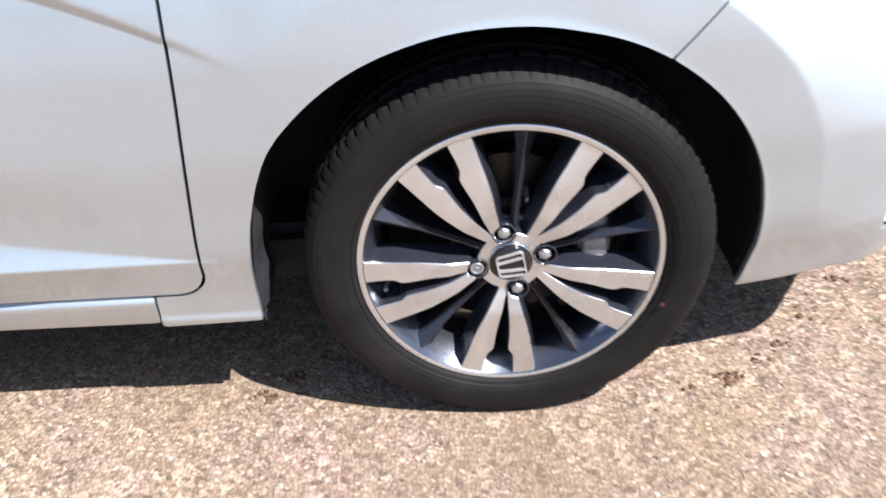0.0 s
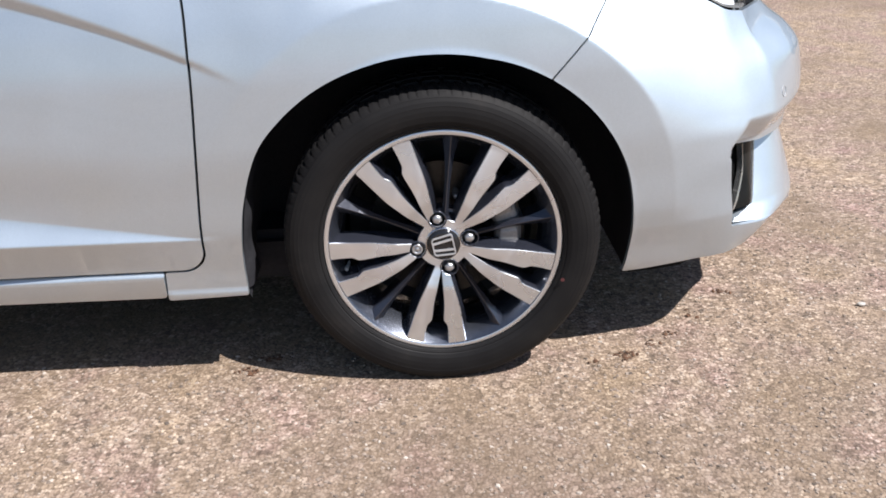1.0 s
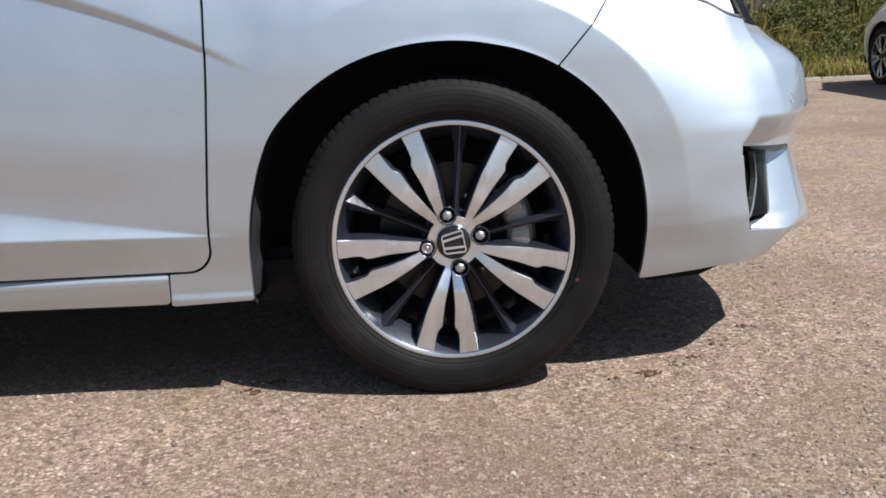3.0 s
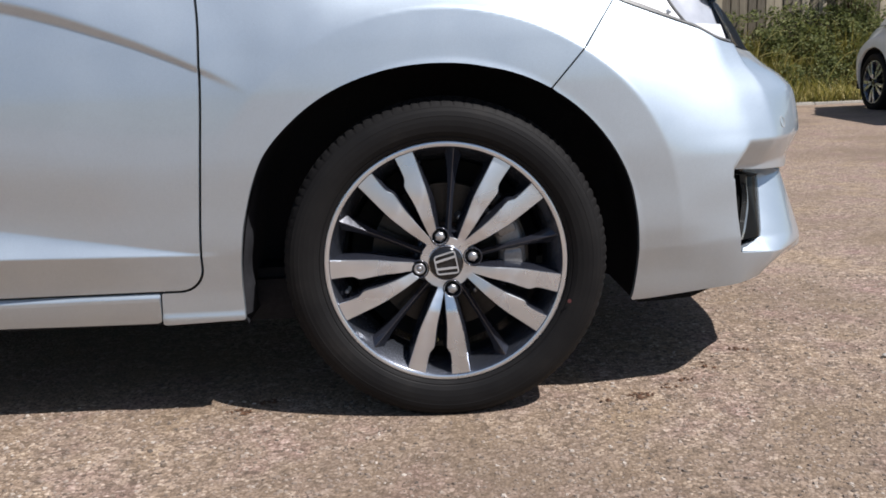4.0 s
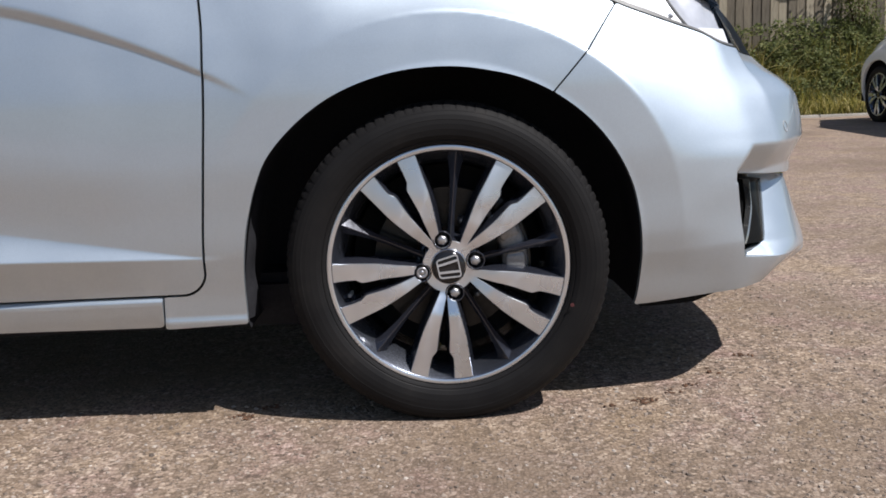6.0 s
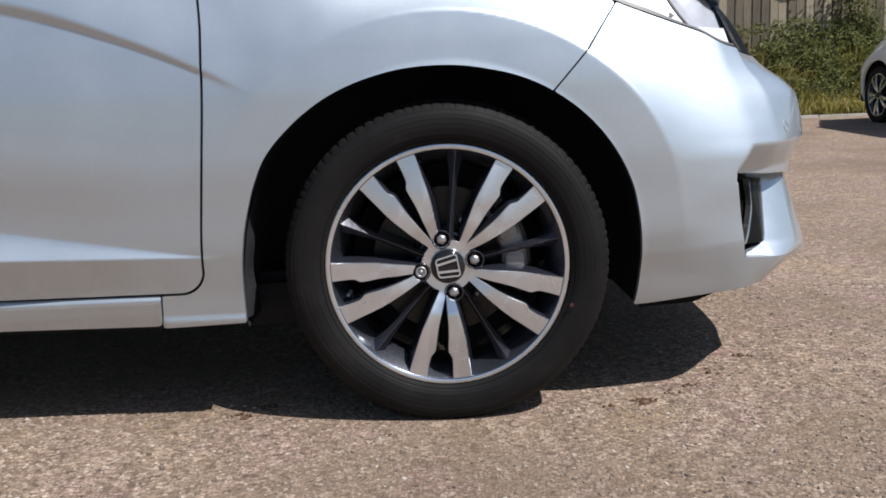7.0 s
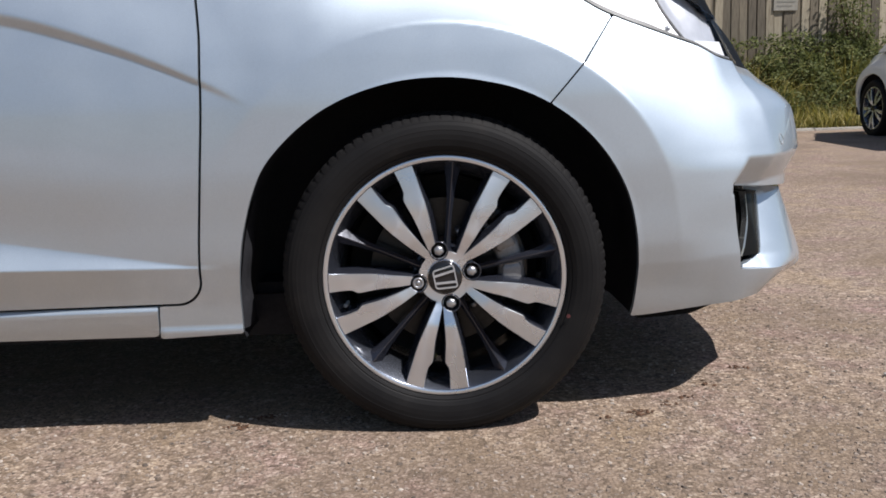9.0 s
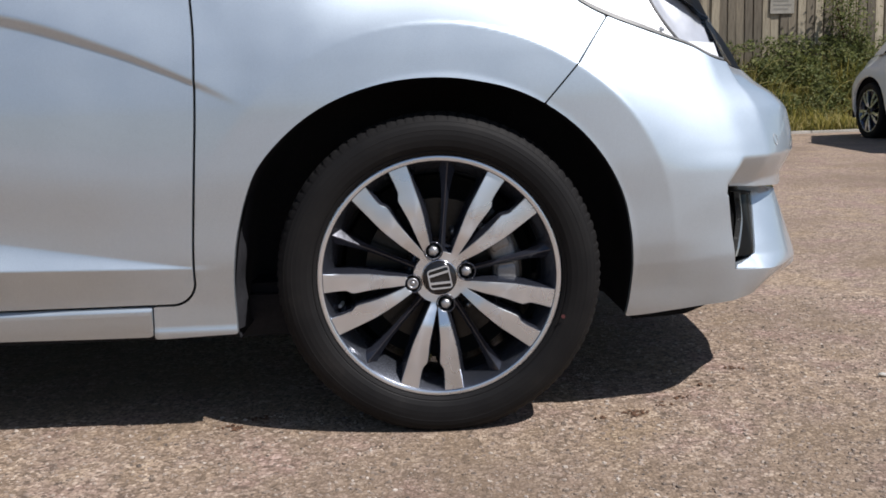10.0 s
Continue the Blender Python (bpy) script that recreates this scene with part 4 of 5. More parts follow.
def build_caliper():
    """A cast caliper in two lobes, with its bracket, guide pins and bleed screw."""
    v, f = ring_sector(0.100, 0.150, 0.036, 0.074, -14, 42, 0.009)
    body = mesh_part("brake_caliper", v, f, CAST, car, "grey cast alloy brake caliper", at=pose(0, 0, HUB_Z))
    for a0, a1 in ((-8, 8), (20, 36)):
        v, f = ring_sector(0.106, 0.144, 0.028, 0.040, a0, a1, 0.005, 8)
        mesh_part("lobe", v, f, CAST, body)
    v, f = ring_sector(0.128, 0.158, 0.052, 0.080, -26, 56, 0.004, 16)
    mesh_part("bracket", v, f, STEEL, body, "dark steel caliper bracket")
    for a in (-21, 50):
        c, d = 0.118 * math.cos(radians(a)), 0.118 * math.sin(radians(a))
        v, f = revolve([(0.0001, 0.034), (0.0055, 0.034), (0.0062, 0.036), (0.0062, 0.046), (0.0085, 0.047), (0.0085, 0.075)], 12)
        mesh_part("guide_pin", v, f, NUT, body, "bright guide pin", at=pose(c, 0, d))
    v, f = revolve([(0.0001, 0.030), (0.0032, 0.030), (0.0036, 0.033), (0.0036, 0.050)], 10)
    mesh_part("bleed_screw", v, f, NUT, body, at=pose(0.088, 0, 0.066))


build_caliper()
v, f = revolve([(0.18, 0.112), (0.18, 0.12), (0.0001, 0.12)], 48)
mesh_part("splash_shield", v, f, BLACK, car, at=pose(0, 0, HUB_Z))


# ---- the rest of the silver car, plain ----
REAR_X = -2.53


def outside_rear(s, z):
    return np.hypot(s - REAR_X, z - HUB_Z) - 0.362


panel("rear_door", np.arange(-2.30, -1.51, 0.02), np.arange(0.25, 0.905, 0.015), lambda s, z: np.minimum(np.minimum(-1.521 - s, np.minimum(s + 2.29, 0.9 - z)), np.minimum(z - 0.262, outside_rear(s, z) - 0.03)), SILVER, car)
panel("quarter_panel", np.arange(-3.10, -1.9, 0.02), np.arange(0.21, 0.905, 0.015),
      lambda s, z: np.minimum(np.minimum(np.maximum(-2.296 - s, -outside_rear(s, z) + 0.026), 0.9 - z), np.minimum(np.minimum(outside_rear(s, z), z - 0.215), s + 3.09)), SILVER, car)


panel("grille", np.arange(0.86, S_END, 0.02), np.arange(0.60, 0.80, 0.01), lambda s, z: np.minimum(np.minimum(z - 0.61, 0.785 - z), s - 0.872), BLACK, car, extra=0.012)


def build_shell():
    """Bonnet middle, glass, roof, pillars and tail."""
    ss = np.concatenate([np.linspace(-0.42, 0.9, 30), np.linspace(0.93, S_END - 0.02, 16)])
    a = skin(ss, np.full(len(ss), 0.982))
    b = np.stack([a[:, 0] - 0.01, np.full(len(ss), HALF), np.full(len(ss), 0.995)], -1)
    n = len(ss)
    mesh_part("bonnet_middle", np.concatenate([a, b]), [(i, i + 1, n + i + 1, n + i) for i in range(n - 1)], SILVER, car)
    y0, y1 = 0.02, 0.15
    for name, quad, m in (
            ("windscreen", [(-0.40, y0 + 0.05, 0.965), (-0.40, 1.63, 0.965), (-1.10, 1.55, 1.425), (-1.10, y1, 1.425)], DARK_GLASS),
            ("side_window", [(-0.55, y0, 0.905), (-1.10, y1, 1.42), (-1.62, y1, 1.45), (-1.62, y0, 0.905)], DARK_GLASS),
            ("side_window", [(-1.68, y0, 0.905), (-1.68, y1, 1.45), (-2.62, y1, 1.42), (-2.85, y0, 0.905)], DARK_GLASS),
            ("rear_window", [(-2.78, y1, 1.42), (-2.78, 1.55, 1.42), (-3.08, 1.64, 0.98), (-3.08, y0 + 0.04, 0.98)], DARK_GLASS),
            ("pillar", [(-1.62, y0 - 0.003, 0.905), (-1.62, y1 - 0.003, 1.45), (-1.68, y1 - 0.003, 1.45), (-1.68, y0 - 0.003, 0.905)], GLOSS),
            ("pillar", [(-0.40, y0 + 0.05, 0.965), (-1.10, y1, 1.425), (-1.10, y1 - 0.004, 1.42), (-0.55, y0 - 0.004, 0.90)], SILVER),
            ("pillar", [(-2.85, y0, 0.905), (-2.62, y1, 1.42), (-2.78, y1, 1.42), (-3.08, y0 + 0.04, 0.98), (-3.09, y0 + 0.01, 0.90)], SILVER),
            ("tailgate", [(-3.09, 0.03, 0.22), (-3.09, 0.03, 0.90), (-3.08, 0.06, 0.98), (-3.08, 1.64, 0.98), (-3.09, 1.67, 0.90), (-3.09, 1.67, 0.22)], SILVER)):
        mesh_part(name, quad, [tuple(range(len(quad)))], m, car, smooth=False)
    bm_part("roof", box_bm((1.72, 1.42, 0.06), (-1.94, 0.85, 1.45), 0.025), SILVER, car)
    v, f = revolve([(0.36, 0.01), (0.37, 0.25), (0.001, 0.25)], 48)
    mesh_part("rear_well", [(x, y, max(z, -0.06)) for x, y, z in v], f, LINER, car, at=pose(REAR_X, 0, HUB_Z))


build_shell()


def mirrored(ob, parent):
    """The same part on the car's other side."""
    me = ob.data.copy()
    co = np.empty(len(me.vertices) * 3)
    me.vertices.foreach_get("co", co)
    co = co.reshape(-1, 3) + np.array(ob.matrix_basis.translation)
    co[:, 1] = 2 * HALF - co[:, 1]
    me.vertices.foreach_set("co", co.reshape(-1))
    me.flip_normals()
    o = new(ob.name.split(".")[0], me)
    o.parent = parent
    o.visible_shadow = ob.visible_shadow
    if "label" in ob:
        o["label"] = ob["label"]
    return o


for ob in list(car.children):
    kind = ob.name.split(".")[0]
    if kind in ("front_door", "sill", "fender", "bumper", "headlamp", "grille", "bonnet", "bonnet_middle", "rear_door", "quarter_panel", "wheel_well", "rear_well", "side_window", "pillar", "inner_panel"):
        twin = mirrored(ob, car)
        for c in list(ob.children):
            if kind != "bumper" or c.name.startswith("fog"):
                mirrored(c, twin)

for x, y, turn in ((0.0, 2 * HALF, 180), (REAR_X, 0.0, 0), (REAR_X, 2 * HALF, 180)):
    w = new("wheel", wheel.data)
    w.parent, w.matrix_basis = car, pose(x, y, HUB_Z, 0, 0, turn)
    tagged(w, "two-tone alloy wheel with paired spokes")
    for c in wheel.children:
        if c.name.split(".")[0] in ("tyre", "spoke", "thin_spoke", "centre_cap"):
            o = new(c.name.split(".")[0], c.data)
            o.parent, o.matrix_basis = w, c.matrix_basis.copy()


# ---- a second car, parked across the yard ----
def build_far_car():
    far = new("car")
    tagged(far, "white parked car with alloy wheel, seen from its shaded side", "car")
    far.matrix_basis = pose(4.96, 7.90, float(ground_height(4.96, 7.90)) - 0.004, 0, 0, -93) @ Matrix.Scale(1.06, 4)

    def sheet(name, us, vs, keep, material, label="", extra=0.0):
        pts, faces, rim = trim_sheet(us, vs, keep)
        def place(e):
            p = skin(pts[:, 0], pts[:, 1], e)
            p[:, 0] = np.where(p[:, 0] > 0.36, 0.36 + (p[:, 0] - 0.36) * 0.55, p[:, 0]) * -1
            return p
        front, inner = place(extra), place(extra + 0.03)
        n = len(pts)
        fs = [tuple(reversed(f)) for f in faces] + [(i, j, j + n, i + n) for i, j in rim]
        both = np.concatenate([front, inner])
        other = both * np.array([1, -1, 1]) + np.array([0, 2 * HALF, 0])
        mesh_part(name, other, [tuple(reversed(k)) for k in fs], material, far, label)
        return mesh_part(name, both, fs, material, far, label)

    sheet("body_side", np.concatenate([np.arange(-3.0, -0.6, 0.1), np.arange(-0.6, 0.9, 0.02), np.arange(0.9, S_END, 0.05)]), np.arange(0.2, 0.88, 0.02),
          lambda s, z: np.minimum(np.minimum(outside_arch(s, z) - 0.001, z - 0.215), 0.86 - z + 0.2 * np.clip(-s - 0.3, 0, 1)), WHITE)
    sheet("bonnet_side", np.concatenate([np.arange(-0.6, 0.9, 0.05), np.arange(0.9, S_END, 0.05)]), np.arange(0.84, 0.99, 0.01), lambda s, z: np.minimum(z - 0.862, 0.985 - z), WHITE)
    # cabin with dark side windows
    v = [(0.04, 0.035, 0.86), (0.86, 0.16, 1.42), (2.3, 0.16, 1.45), (2.95, 0.06, 0.95), (0.04, 1.66, 0.86), (0.86, 1.52, 1.42), (2.3, 1.52, 1.45), (2.95, 1.62, 0.95)]
    mesh_part("pillar", [(0.04, 0.025, 0.86), (0.86, 0.145, 1.43), (0.98, 0.145, 1.43), (0.22, 0.025, 0.86), (0.00, 0.20, 0.90), (0.84, 0.30, 1.43)], [(3, 2, 1, 0), (0, 1, 5, 4)], WHITE, far, smooth=False)
    mesh_part("cabin_glass", v, [(3, 2, 1, 0), (4, 5, 6, 7), (0, 1, 5, 4), (7, 6, 2, 3)], DARK_GLASS, far, smooth=False)
    bm_part("roof", box_bm((1.54, 1.44, 0.05), (1.60, 0.83, 1.455), 0.02), WHITE, far)
    v, f = revolve([(0.40, 0.02), (0.40, 0.25), (0.001, 0.25)], 40)
    for y, turn in ((0.0, 0), (2 * HALF, 180)):
        mesh_part("wheel_well", [(x, y0, max(z, -0.07)) for x, y0, z in v], f, LINER, far, at=pose(0, y, HUB_Z, 0, 0, turn))
    bm_part("underbody", box_bm((3.2, 1.4, 0.06), (1.3, 0.85, 0.23), 0.01), LINER, far)
    for x, y, turn in ((0.0, 0.012, 0), (2.5, 0.012, 0), (0.0, 2 * HALF - 0.012, 180), (2.5, 2 * HALF - 0.012, 180)):
        w = new("wheel", wheel.data)
        w.parent, w.matrix_basis = far, pose(x, y, HUB_Z, 0, 0, turn)
        tagged(w, "alloy wheel with paired spokes")
        for c in wheel.children:
            if c.name.split(".")[0] in ("tyre", "thin_spoke", "spoke", "centre_cap"):
                o = new(c.name.split(".")[0], c.data)
                o.parent, o.matrix_basis = w, c.matrix_basis.copy()


build_far_car()


# ---- beyond the yard: kerb, bank, fence ----
KERB_Y, FENCE_Y = 9.30, 10.9


def bank_height(x, y):
    return 0.18 + 0.61 * sstep(KERB_Y + 0.05, FENCE_Y, y)


def build_kerb():
    k = new("kerb")
    tagged(k, "pale concrete kerb along the edge of the car park", "kerb", kind="structure")
    for i in range(22):
        bm_part("kerbstone", box_bm((0.912, 0.13, 0.20), (-1 + 0.915 * i, KERB_Y, 0.112 + 0.003 * math.sin(i * 2.3)), 0.012), KERB, k)


build_kerb()
rng = np.random.default_rng(7)


def build_bank():
    xs, ys = np.linspace(-1.5, 19, 60), np.linspace(KERB_Y + 0.05, 12.5, 24)
    X, Y = np.meshgrid(xs, ys, indexing="ij")
    Z = bank_height(X, Y) + 0.03 * np.sin(X * 5.1 + Y * 3) * np.sin(Y * 4.3)
    n = len(ys)
    faces = [(i * n + j, (i + 1) * n + j, (i + 1) * n + j + 1, i * n + j + 1) for i in range(len(xs) - 1) for j in range(n - 1)]
    b = mesh_part("bank", np.stack([X, Y, Z], -1).reshape(-1, 3), faces, DEBRIS)
    tagged(b, "earth bank under brambles and dry grass", "ground", kind="structure")


build_bank()


def leaf_cloud(name, centres, sizes, material, droop=0.5):
    """Many small folded leaves in one mesh."""
    n = len(centres)
    yaw, tilt, roll = rng.uniform(0, 2 * math.pi, n), rng.normal(0.2, droop, n), rng.normal(0, 0.6, n)
    along = np.stack([np.cos(yaw) * np.cos(tilt), np.sin(yaw) * np.cos(tilt), np.sin(tilt)], -1)
    side = np.stack([-np.sin(yaw), np.cos(yaw), np.zeros(n)], -1)
    up = np.cross(along, side)
    side = side * np.cos(roll)[:, None] + up * np.sin(roll)[:, None]
    up = np.cross(along, side)
    s = sizes[:, None]
    a, tip = centres, centres + along * s
    mid = centres + along * s * 0.45
    l, r = mid + side * s * 0.24 + up * s * 0.08, mid - side * s * 0.24 + up * s * 0.08
    verts = np.stack([a, l, tip, r], 1).reshape(-1, 3)
    faces = np.arange(4 * n).reshape(n, 4)
    faces = np.concatenate([faces[:, [0, 1, 2]], faces[:, [0, 2, 3]]])
    return mesh_part(name, verts, faces, material, smooth=False)


def build_brambles():
    """Clumps of leaves over the bank, thicker towards the fence, with hollows between."""
    pts, sizes = [], []
    for _ in range(560):
        x, y = rng.uniform(1.0, 10.5), KERB_Y + 0.42 + 1.0 * rng.uniform(0, 1) ** 0.75
        rise = 0.10 + 0.62 * sstep(KERB_Y + 0.2, FENCE_Y - 0.1, y) * rng.uniform(0.35, 1.0)
        rad = rng.uniform(0.10, 0.24)
        k = int(rng.integers(60, 110))
        d = rng.normal(0, 1, (k, 3))
        d /= np.linalg.norm(d, axis=1)[:, None]
        d *= rad * rng.uniform(0.6, 1.05, (k, 1))
        d[:, 2] *= 0.75
        pts.append(np.array([x, y, bank_height(x, y) + rise]) + d)
        sizes.append(rng.uniform(0.035, 0.085, k))
    b = leaf_cloud("brambles", np.concatenate(pts), np.concatenate(sizes), LEAVES)
    tagged(b, "tangled green brambles and nettles growing up a fence", "brambles", kind="stuff")


build_brambles()


def build_canes():
    """Long arching canes that stand out of the brambles."""
    verts, faces = [], []
    for _ in range(260):
        x, y = rng.uniform(1.5, 10.0), rng.uniform(KERB_Y + 0.35, FENCE_Y - 0.15)
        base = np.array([x, y, float(bank_height(x, y)) + rng.uniform(0.0, 0.35)])
        yaw, reach, rise = rng.uniform(0, 2 * math.pi), rng.uniform(0.25, 0.75), rng.uniform(0.15, 0.45)
        way = np.array([math.cos(yaw), 0.35 * math.sin(yaw), 0.0])
        r0, k0 = rng.uniform(0.003, 0.006), len(verts)
        for i in range(8):
            t = i / 7
            c = base + way * reach * t + np.array([0, 0, rise * (4 * t * (1 - 0.62 * t)) * 0.6])
            r = r0 * (1 - 0.7 * t)
            verts += [c + np.array([0, 0, r]), c + np.array([0.6 * r, -0.8 * r, -0.5 * r]), c + np.array([-0.6 * r, 0.8 * r, -0.5 * r])]
        for i in range(7):
            for j in range(3):
                l = (j + 1) % 3
                faces.append((k0 + i * 3 + j, k0 + i * 3 + l, k0 + i * 3 + 3 + l, k0 + i * 3 + 3 + j))
    c = mesh_part("bramble_canes", verts, faces, GRASS)
    tagged(c, "pale green arching bramble canes over the bank", "brambles", kind="stuff")


build_canes()


def build_grass():
    # tussocks with thinner ground between
    m, per = 420, 60
    n = m * per
    cx, cy = rng.uniform(1.0, 10.5, m), KERB_Y + 0.1 + 1.3 * rng.uniform(0, 1, m) ** 1.5
    x = np.repeat(cx, per) + rng.normal(0, 0.09, n)
    y = np.maximum(np.repeat(cy, per) + rng.normal(0, 0.07, n), KERB_Y + 0.08)
    h = np.repeat(rng.uniform(0.5, 1.2, m), per) * rng.uniform(0.10, 0.32, n) * (1 + 0.8 * sstep(9.6, 10.4, y))
    yaw, bend = rng.uniform(0, 2 * math.pi, n), rng.uniform(0.2, 1.1, n)
    base = np.stack([x, y, bank_height(x, y) - 0.01], -1)
    lean = np.stack([np.cos(yaw), np.sin(yaw), np.zeros(n)], -1)
    side = np.stack([-np.sin(yaw), np.cos(yaw), np.zeros(n)], -1) * 0.007
    mid = base + lean * (h * bend * 0.35)[:, None] + np.stack([0 * h, 0 * h, h * 0.6], -1)
    tip = base + lean * (h * bend)[:, None] + np.stack([0 * h, 0 * h, h], -1)
    verts = np.stack([base - side, base + side, mid + side * 0.8, mid - side * 0.8, tip], 1).reshape(-1, 3)
    k = np.arange(n)[:, None] * 5
    faces = [tuple(f) for f in (k + np.array([0, 1, 2, 3]))] + [tuple(f) for f in (k + np.array([3, 2, 4]))]
    g = mesh_part("grass", verts, faces, GRASS, smooth=False)
    tagged(g, "dry yellow-green grass along the kerb", "grass", kind="stuff")


build_grass()


def build_shrub(x, y, height, spread, count):
    s = new("shrub")
    tagged(s, "dark green climbing shrub against the board fence", "shrub")
    s.matrix_basis = pose(x, y, float(bank_height(x, y)))
    tops = []
    for i in range(9):
        a = rng.uniform(0, 2 * math.pi)
        top = Vector((math.cos(a) * spread * rng.uniform(0.2, 0.8), math.sin(a) * spread * 0.3, height * rng.uniform(0.55, 1.0)))
        tops.append(top)
        verts, faces = [], []
        for k in range(6):
            t = k / 5
            c = Vector((top.x * t ** 1.4, top.y * t ** 1.4, top.z * t))
            r = 0.012 * (1 - 0.75 * t)
            verts += [(c.x + r * math.cos(q * math.pi / 2.5), c.y + r * math.sin(q * math.pi / 2.5), c.z) for q in range(5)]
        for k in range(5):
            faces += [(k * 5 + q, k * 5 + (q + 1) % 5, k * 5 + 5 + (q + 1) % 5, k * 5 + 5 + q) for q in range(5)]
        mesh_part("stem", verts, faces, DEBRIS, s)
    pts = []
    for _ in range(count):
        top = tops[int(rng.integers(0, len(tops)))]
        t = rng.uniform(0.25, 1.02)
        pts.append((top.x * t ** 1.4 + rng.normal(0, 0.10), top.y * t ** 1.4 + rng.normal(0, 0.07), top.z * t + rng.normal(0, 0.08)))
    crown = leaf_cloud("leaves", np.array(pts), rng.uniform(0.03, 0.07, count), LEAVES, 0.7)
    crown.parent = s


build_shrub(6.15, FENCE_Y - 0.28, 1.5, 0.5, 2600)


def build_fence():
    fence = new("fence")
    tagged(fence, "weathered grey close-board timber fence on the bank", "fence", kind="structure")
    base = 0.70
    shapes = []
    for k in range(4):
        bm = box_bm((0.114, 0.018, 2.05), (0, 0, 1.025), 0.002)
        for v in bm.verts:
            v.co.x += 0.003 * math.sin(v.co.z * 3 + k * 2)
            if v.co.z > 2.0:
                v.co.z += rng.normal(0, 0.02)
        me = bpy.data.meshes.new("board")
        bm.to_mesh(me)
        bm.free()
        me.materials.append(WOOD)
        shapes.append(me)
    for i in range(86):
        o = new("board", shapes[i % 4])
        o.parent = fence
        o.matrix_basis = pose(0.4 + 0.128 * i, FENCE_Y + rng.normal(0, 0.004), base + rng.normal(0, 0.012), 0, rng.normal(0, 0.5), rng.normal(0, 1.2))
    for i in range(86):
        o = new("board", shapes[(i + 1) % 4])
        o.parent = fence
        o.matrix_basis = pose(0.464 + 0.128 * i, FENCE_Y + 0.030, base + rng.normal(0, 0.012), 0, 0, 0)
    for z in (1.0, 1.75, 2.5):
        bm_part("rail", box_bm((11.2, 0.04, 0.08), (5.8, FENCE_Y + 0.062, z), 0.003), WOOD, fence)
    for i in range(6):
        bm_part("post", box_bm((0.10, 0.10, 2.3), (0.5 + 2.1 * i, FENCE_Y + 0.134, 1.7), 0.004), WOOD, fence)


build_fence()
sign = bm_part("notice_board", box_bm((0.35, 0.012, 0.30), (0, 0, 0), 0.002), SIGN, at=pose(5.22, FENCE_Y - 0.026, 2.005, 0, 1, 0))
tagged(sign, "small weathered notice with faded rows of writing on the fence", "sign")
for k in range(4):
    bm_part("writing", box_bm((0.27 - 0.05 * (k % 2), 0.002, 0.022), (-0.02 * (k % 2), -0.0072, 0.09 - 0.058 * k)), INK, sign, "faded dark bar of writing")


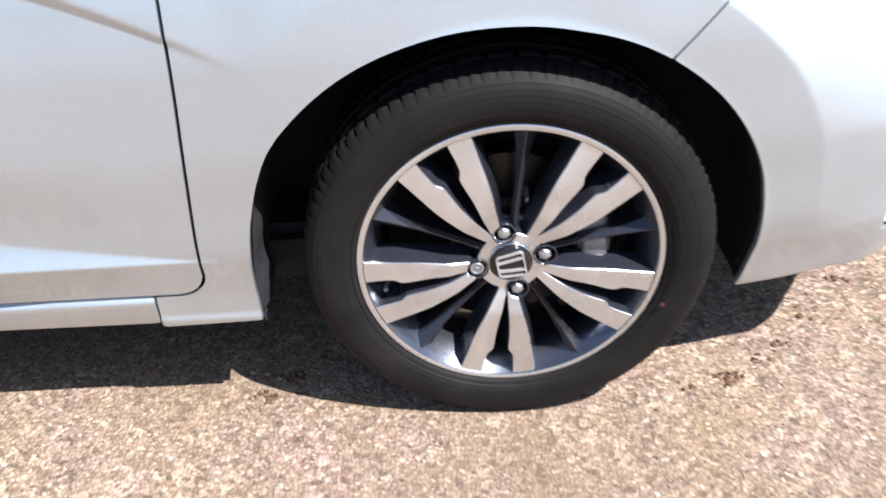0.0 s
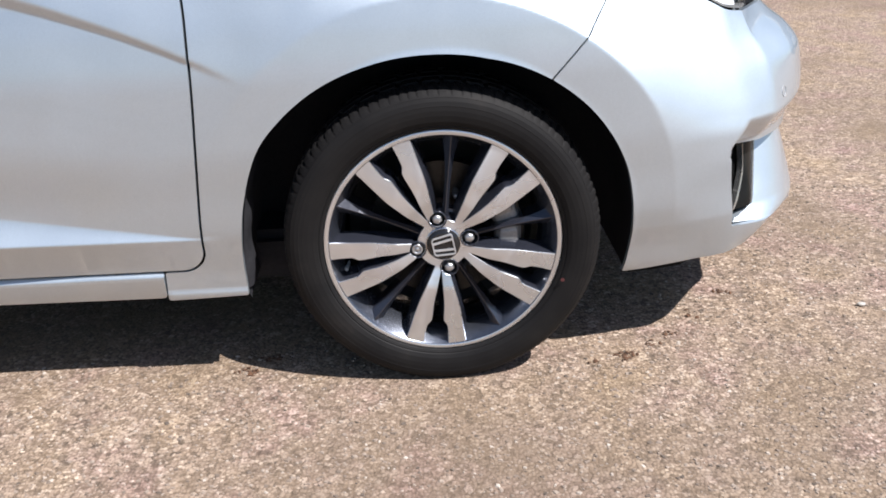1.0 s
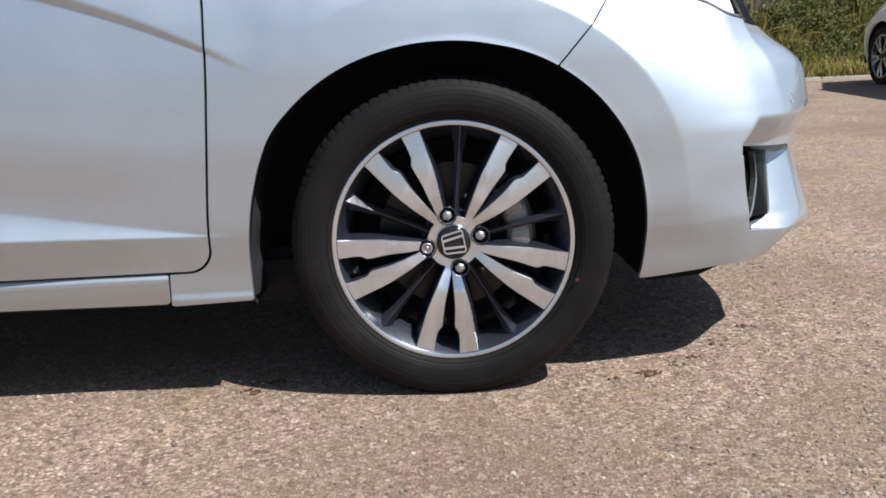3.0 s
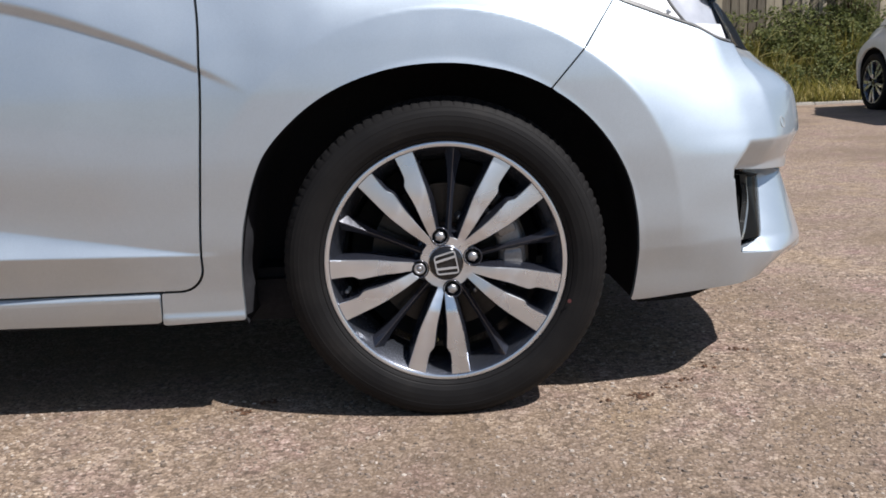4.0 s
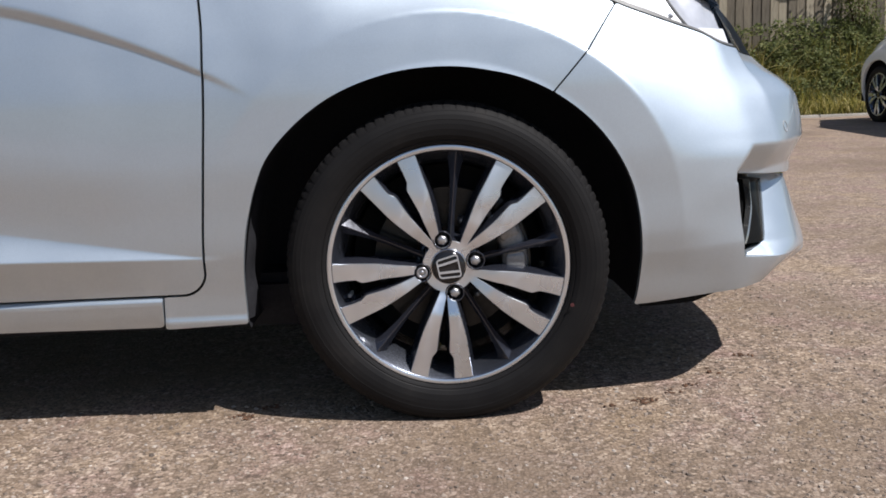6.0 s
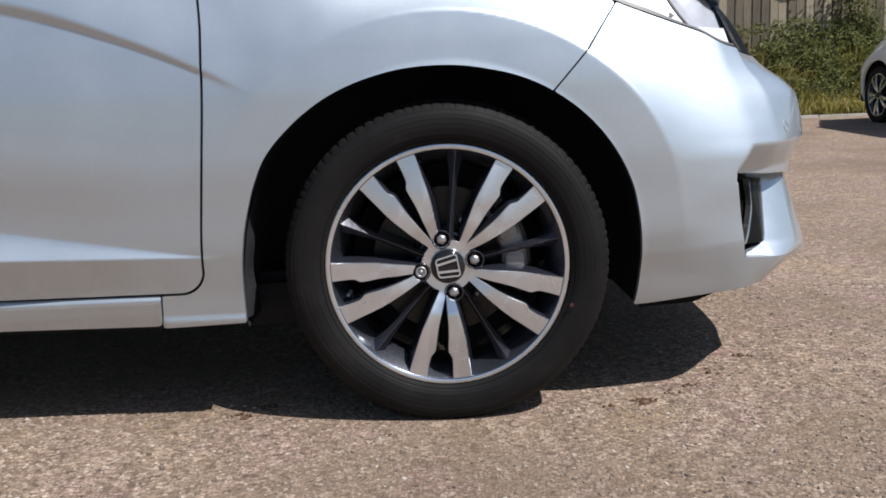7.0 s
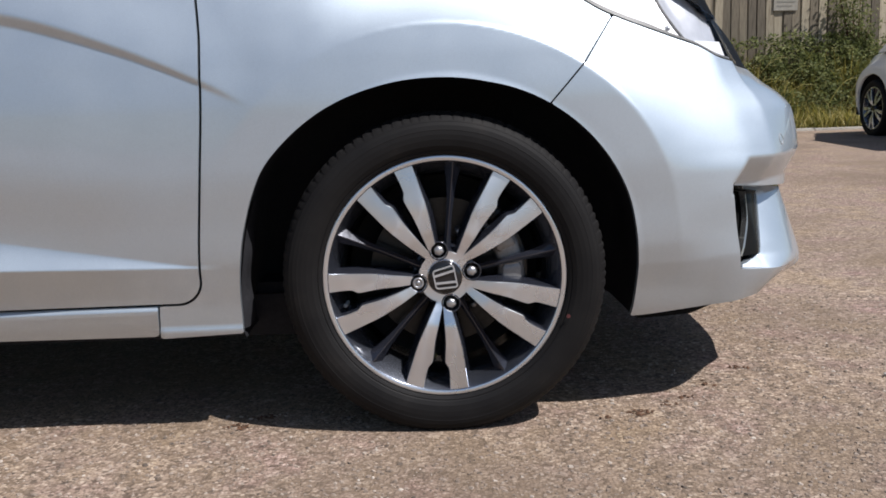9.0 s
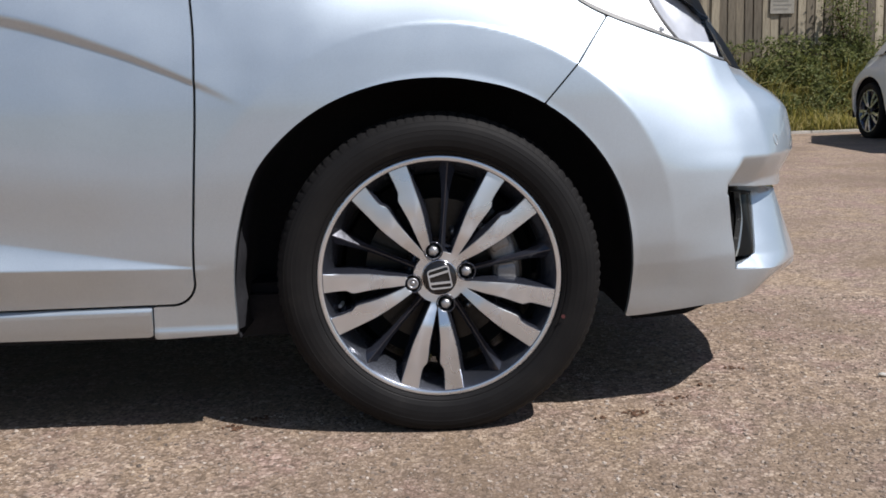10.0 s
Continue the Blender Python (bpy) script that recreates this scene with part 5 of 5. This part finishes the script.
# ---- loose things on the tarmac ----
def build_chips():
    """Loose and proud chippings of the worn tarmac near the car."""
    n = 16000
    x, y = rng.uniform(-1.15, 1.5, n), -0.45 + 1.4 * rng.uniform(0, 1, n) ** 1.25
    keep = ~((np.abs(x) < 0.16) & (y > -0.03) & (y < 0.22)) & ~((y > 0.13) & (x < 0.45))
    x, y = x[keep], y[keep]
    n = len(x)
    r = 0.0017 + 0.0042 * rng.uniform(0, 1, n) ** 2.4
    yaw = rng.uniform(0, 2 * math.pi, n)
    ring = []
    for k in range(5):
        a = yaw + k * 2 * math.pi / 5 + rng.normal(0, 0.25, n)
        q = r * rng.uniform(0.75, 1.25, n)
        ring.append(np.stack([x + q * np.cos(a), y + q * np.sin(a) * 0.8, np.zeros(n) - 0.0005], -1))
    tops = []
    for k in range(5):
        c = np.stack([x, y, np.zeros(n)], -1)
        t = c + (ring[k] - c) * rng.uniform(0.55, 0.8, (n, 1))
        t[:, 2] = r * rng.uniform(0.2, 0.6, n)
        tops.append(t)
    verts = np.stack(ring + tops, 1).reshape(-1, 3)
    k = np.arange(n)[:, None] * 10
    faces = []
    for j in range(5):
        l = (j + 1) % 5
        faces += [tuple(f) for f in k + np.array([j, l, 5 + l, 5 + j])]
    faces += [tuple(f) for f in k + np.array([5, 6, 7, 8, 9])]
    c = mesh_part("chippings", verts, faces, CHIPS, smooth=False)
    tagged(c, "tan and grey stone chippings in worn tarmac", "gravel", kind="stuff")


build_chips()


def build_litter(x, y, spread, flakes, seed):
    """A small clump of dry leaf and moss crumbs."""
    r = random.Random(seed)
    verts, faces = [], []
    for _ in range(flakes):
        cx, cy = r.gauss(0, spread), r.gauss(0, spread * 0.6)
        w, h, a = r.uniform(0.003, 0.008), r.uniform(0.001, 0.004), r.uniform(0, 6.28)
        k = len(verts)
        for px, py, pz in ((-w, 0, 0.0), (-w * 0.2, -w * 0.5, h * 0.4), (w, 0, h), (w * 0.1, w * 0.55, h * 0.7), (0, 0, h * 1.2)):
            verts.append((cx + px * math.cos(a) - py * math.sin(a), cy + px * math.sin(a) + py * math.cos(a), pz))
        faces += [(k, k + 1, k + 4), (k + 1, k + 2, k + 4), (k + 2, k + 3, k + 4), (k + 3, k, k + 4), (k, k + 3, k + 2, k + 1)]
    o = mesh_part("leaf_litter", verts, faces, DEBRIS, smooth=False, at=pose(x, y, 0.0008))
    tagged(o, "clump of brown dry leaf crumbs on tarmac", "debris", group="leaf crumbs by the tyre")


# the last clump, at (-0.36, 0.10), stands in for a dark oily spot
for i, (x, y, sp, k) in enumerate([(-0.410, 0.052, 0.013, 16), (0.365, 0.044, 0.014, 20), (0.425, 0.085, 0.010, 9), (0.47, 0.12, 0.012, 8), (0.652, 0.292, 0.010, 9), (0.30, 0.03, 0.012, 6), (0.55, 0.20, 0.018, 8), (-0.36, 0.10, 0.016, 14)]):
    build_litter(x, y, sp, k, i)
pebble = bmesh.new()
bmesh.ops.create_icosphere(pebble, subdivisions=2, radius=0.008, matrix=Matrix.Diagonal((1.2, 0.8, 0.55, 1)))
for v in pebble.verts:
    v.co *= 1 + 0.18 * noise.noise(v.co * 90)
pebble = bm_part("pebble", pebble, KERB, at=pose(0.933, 0.199, 0.005))
tagged(pebble, "single pale pebble lying on the tarmac", "stone")
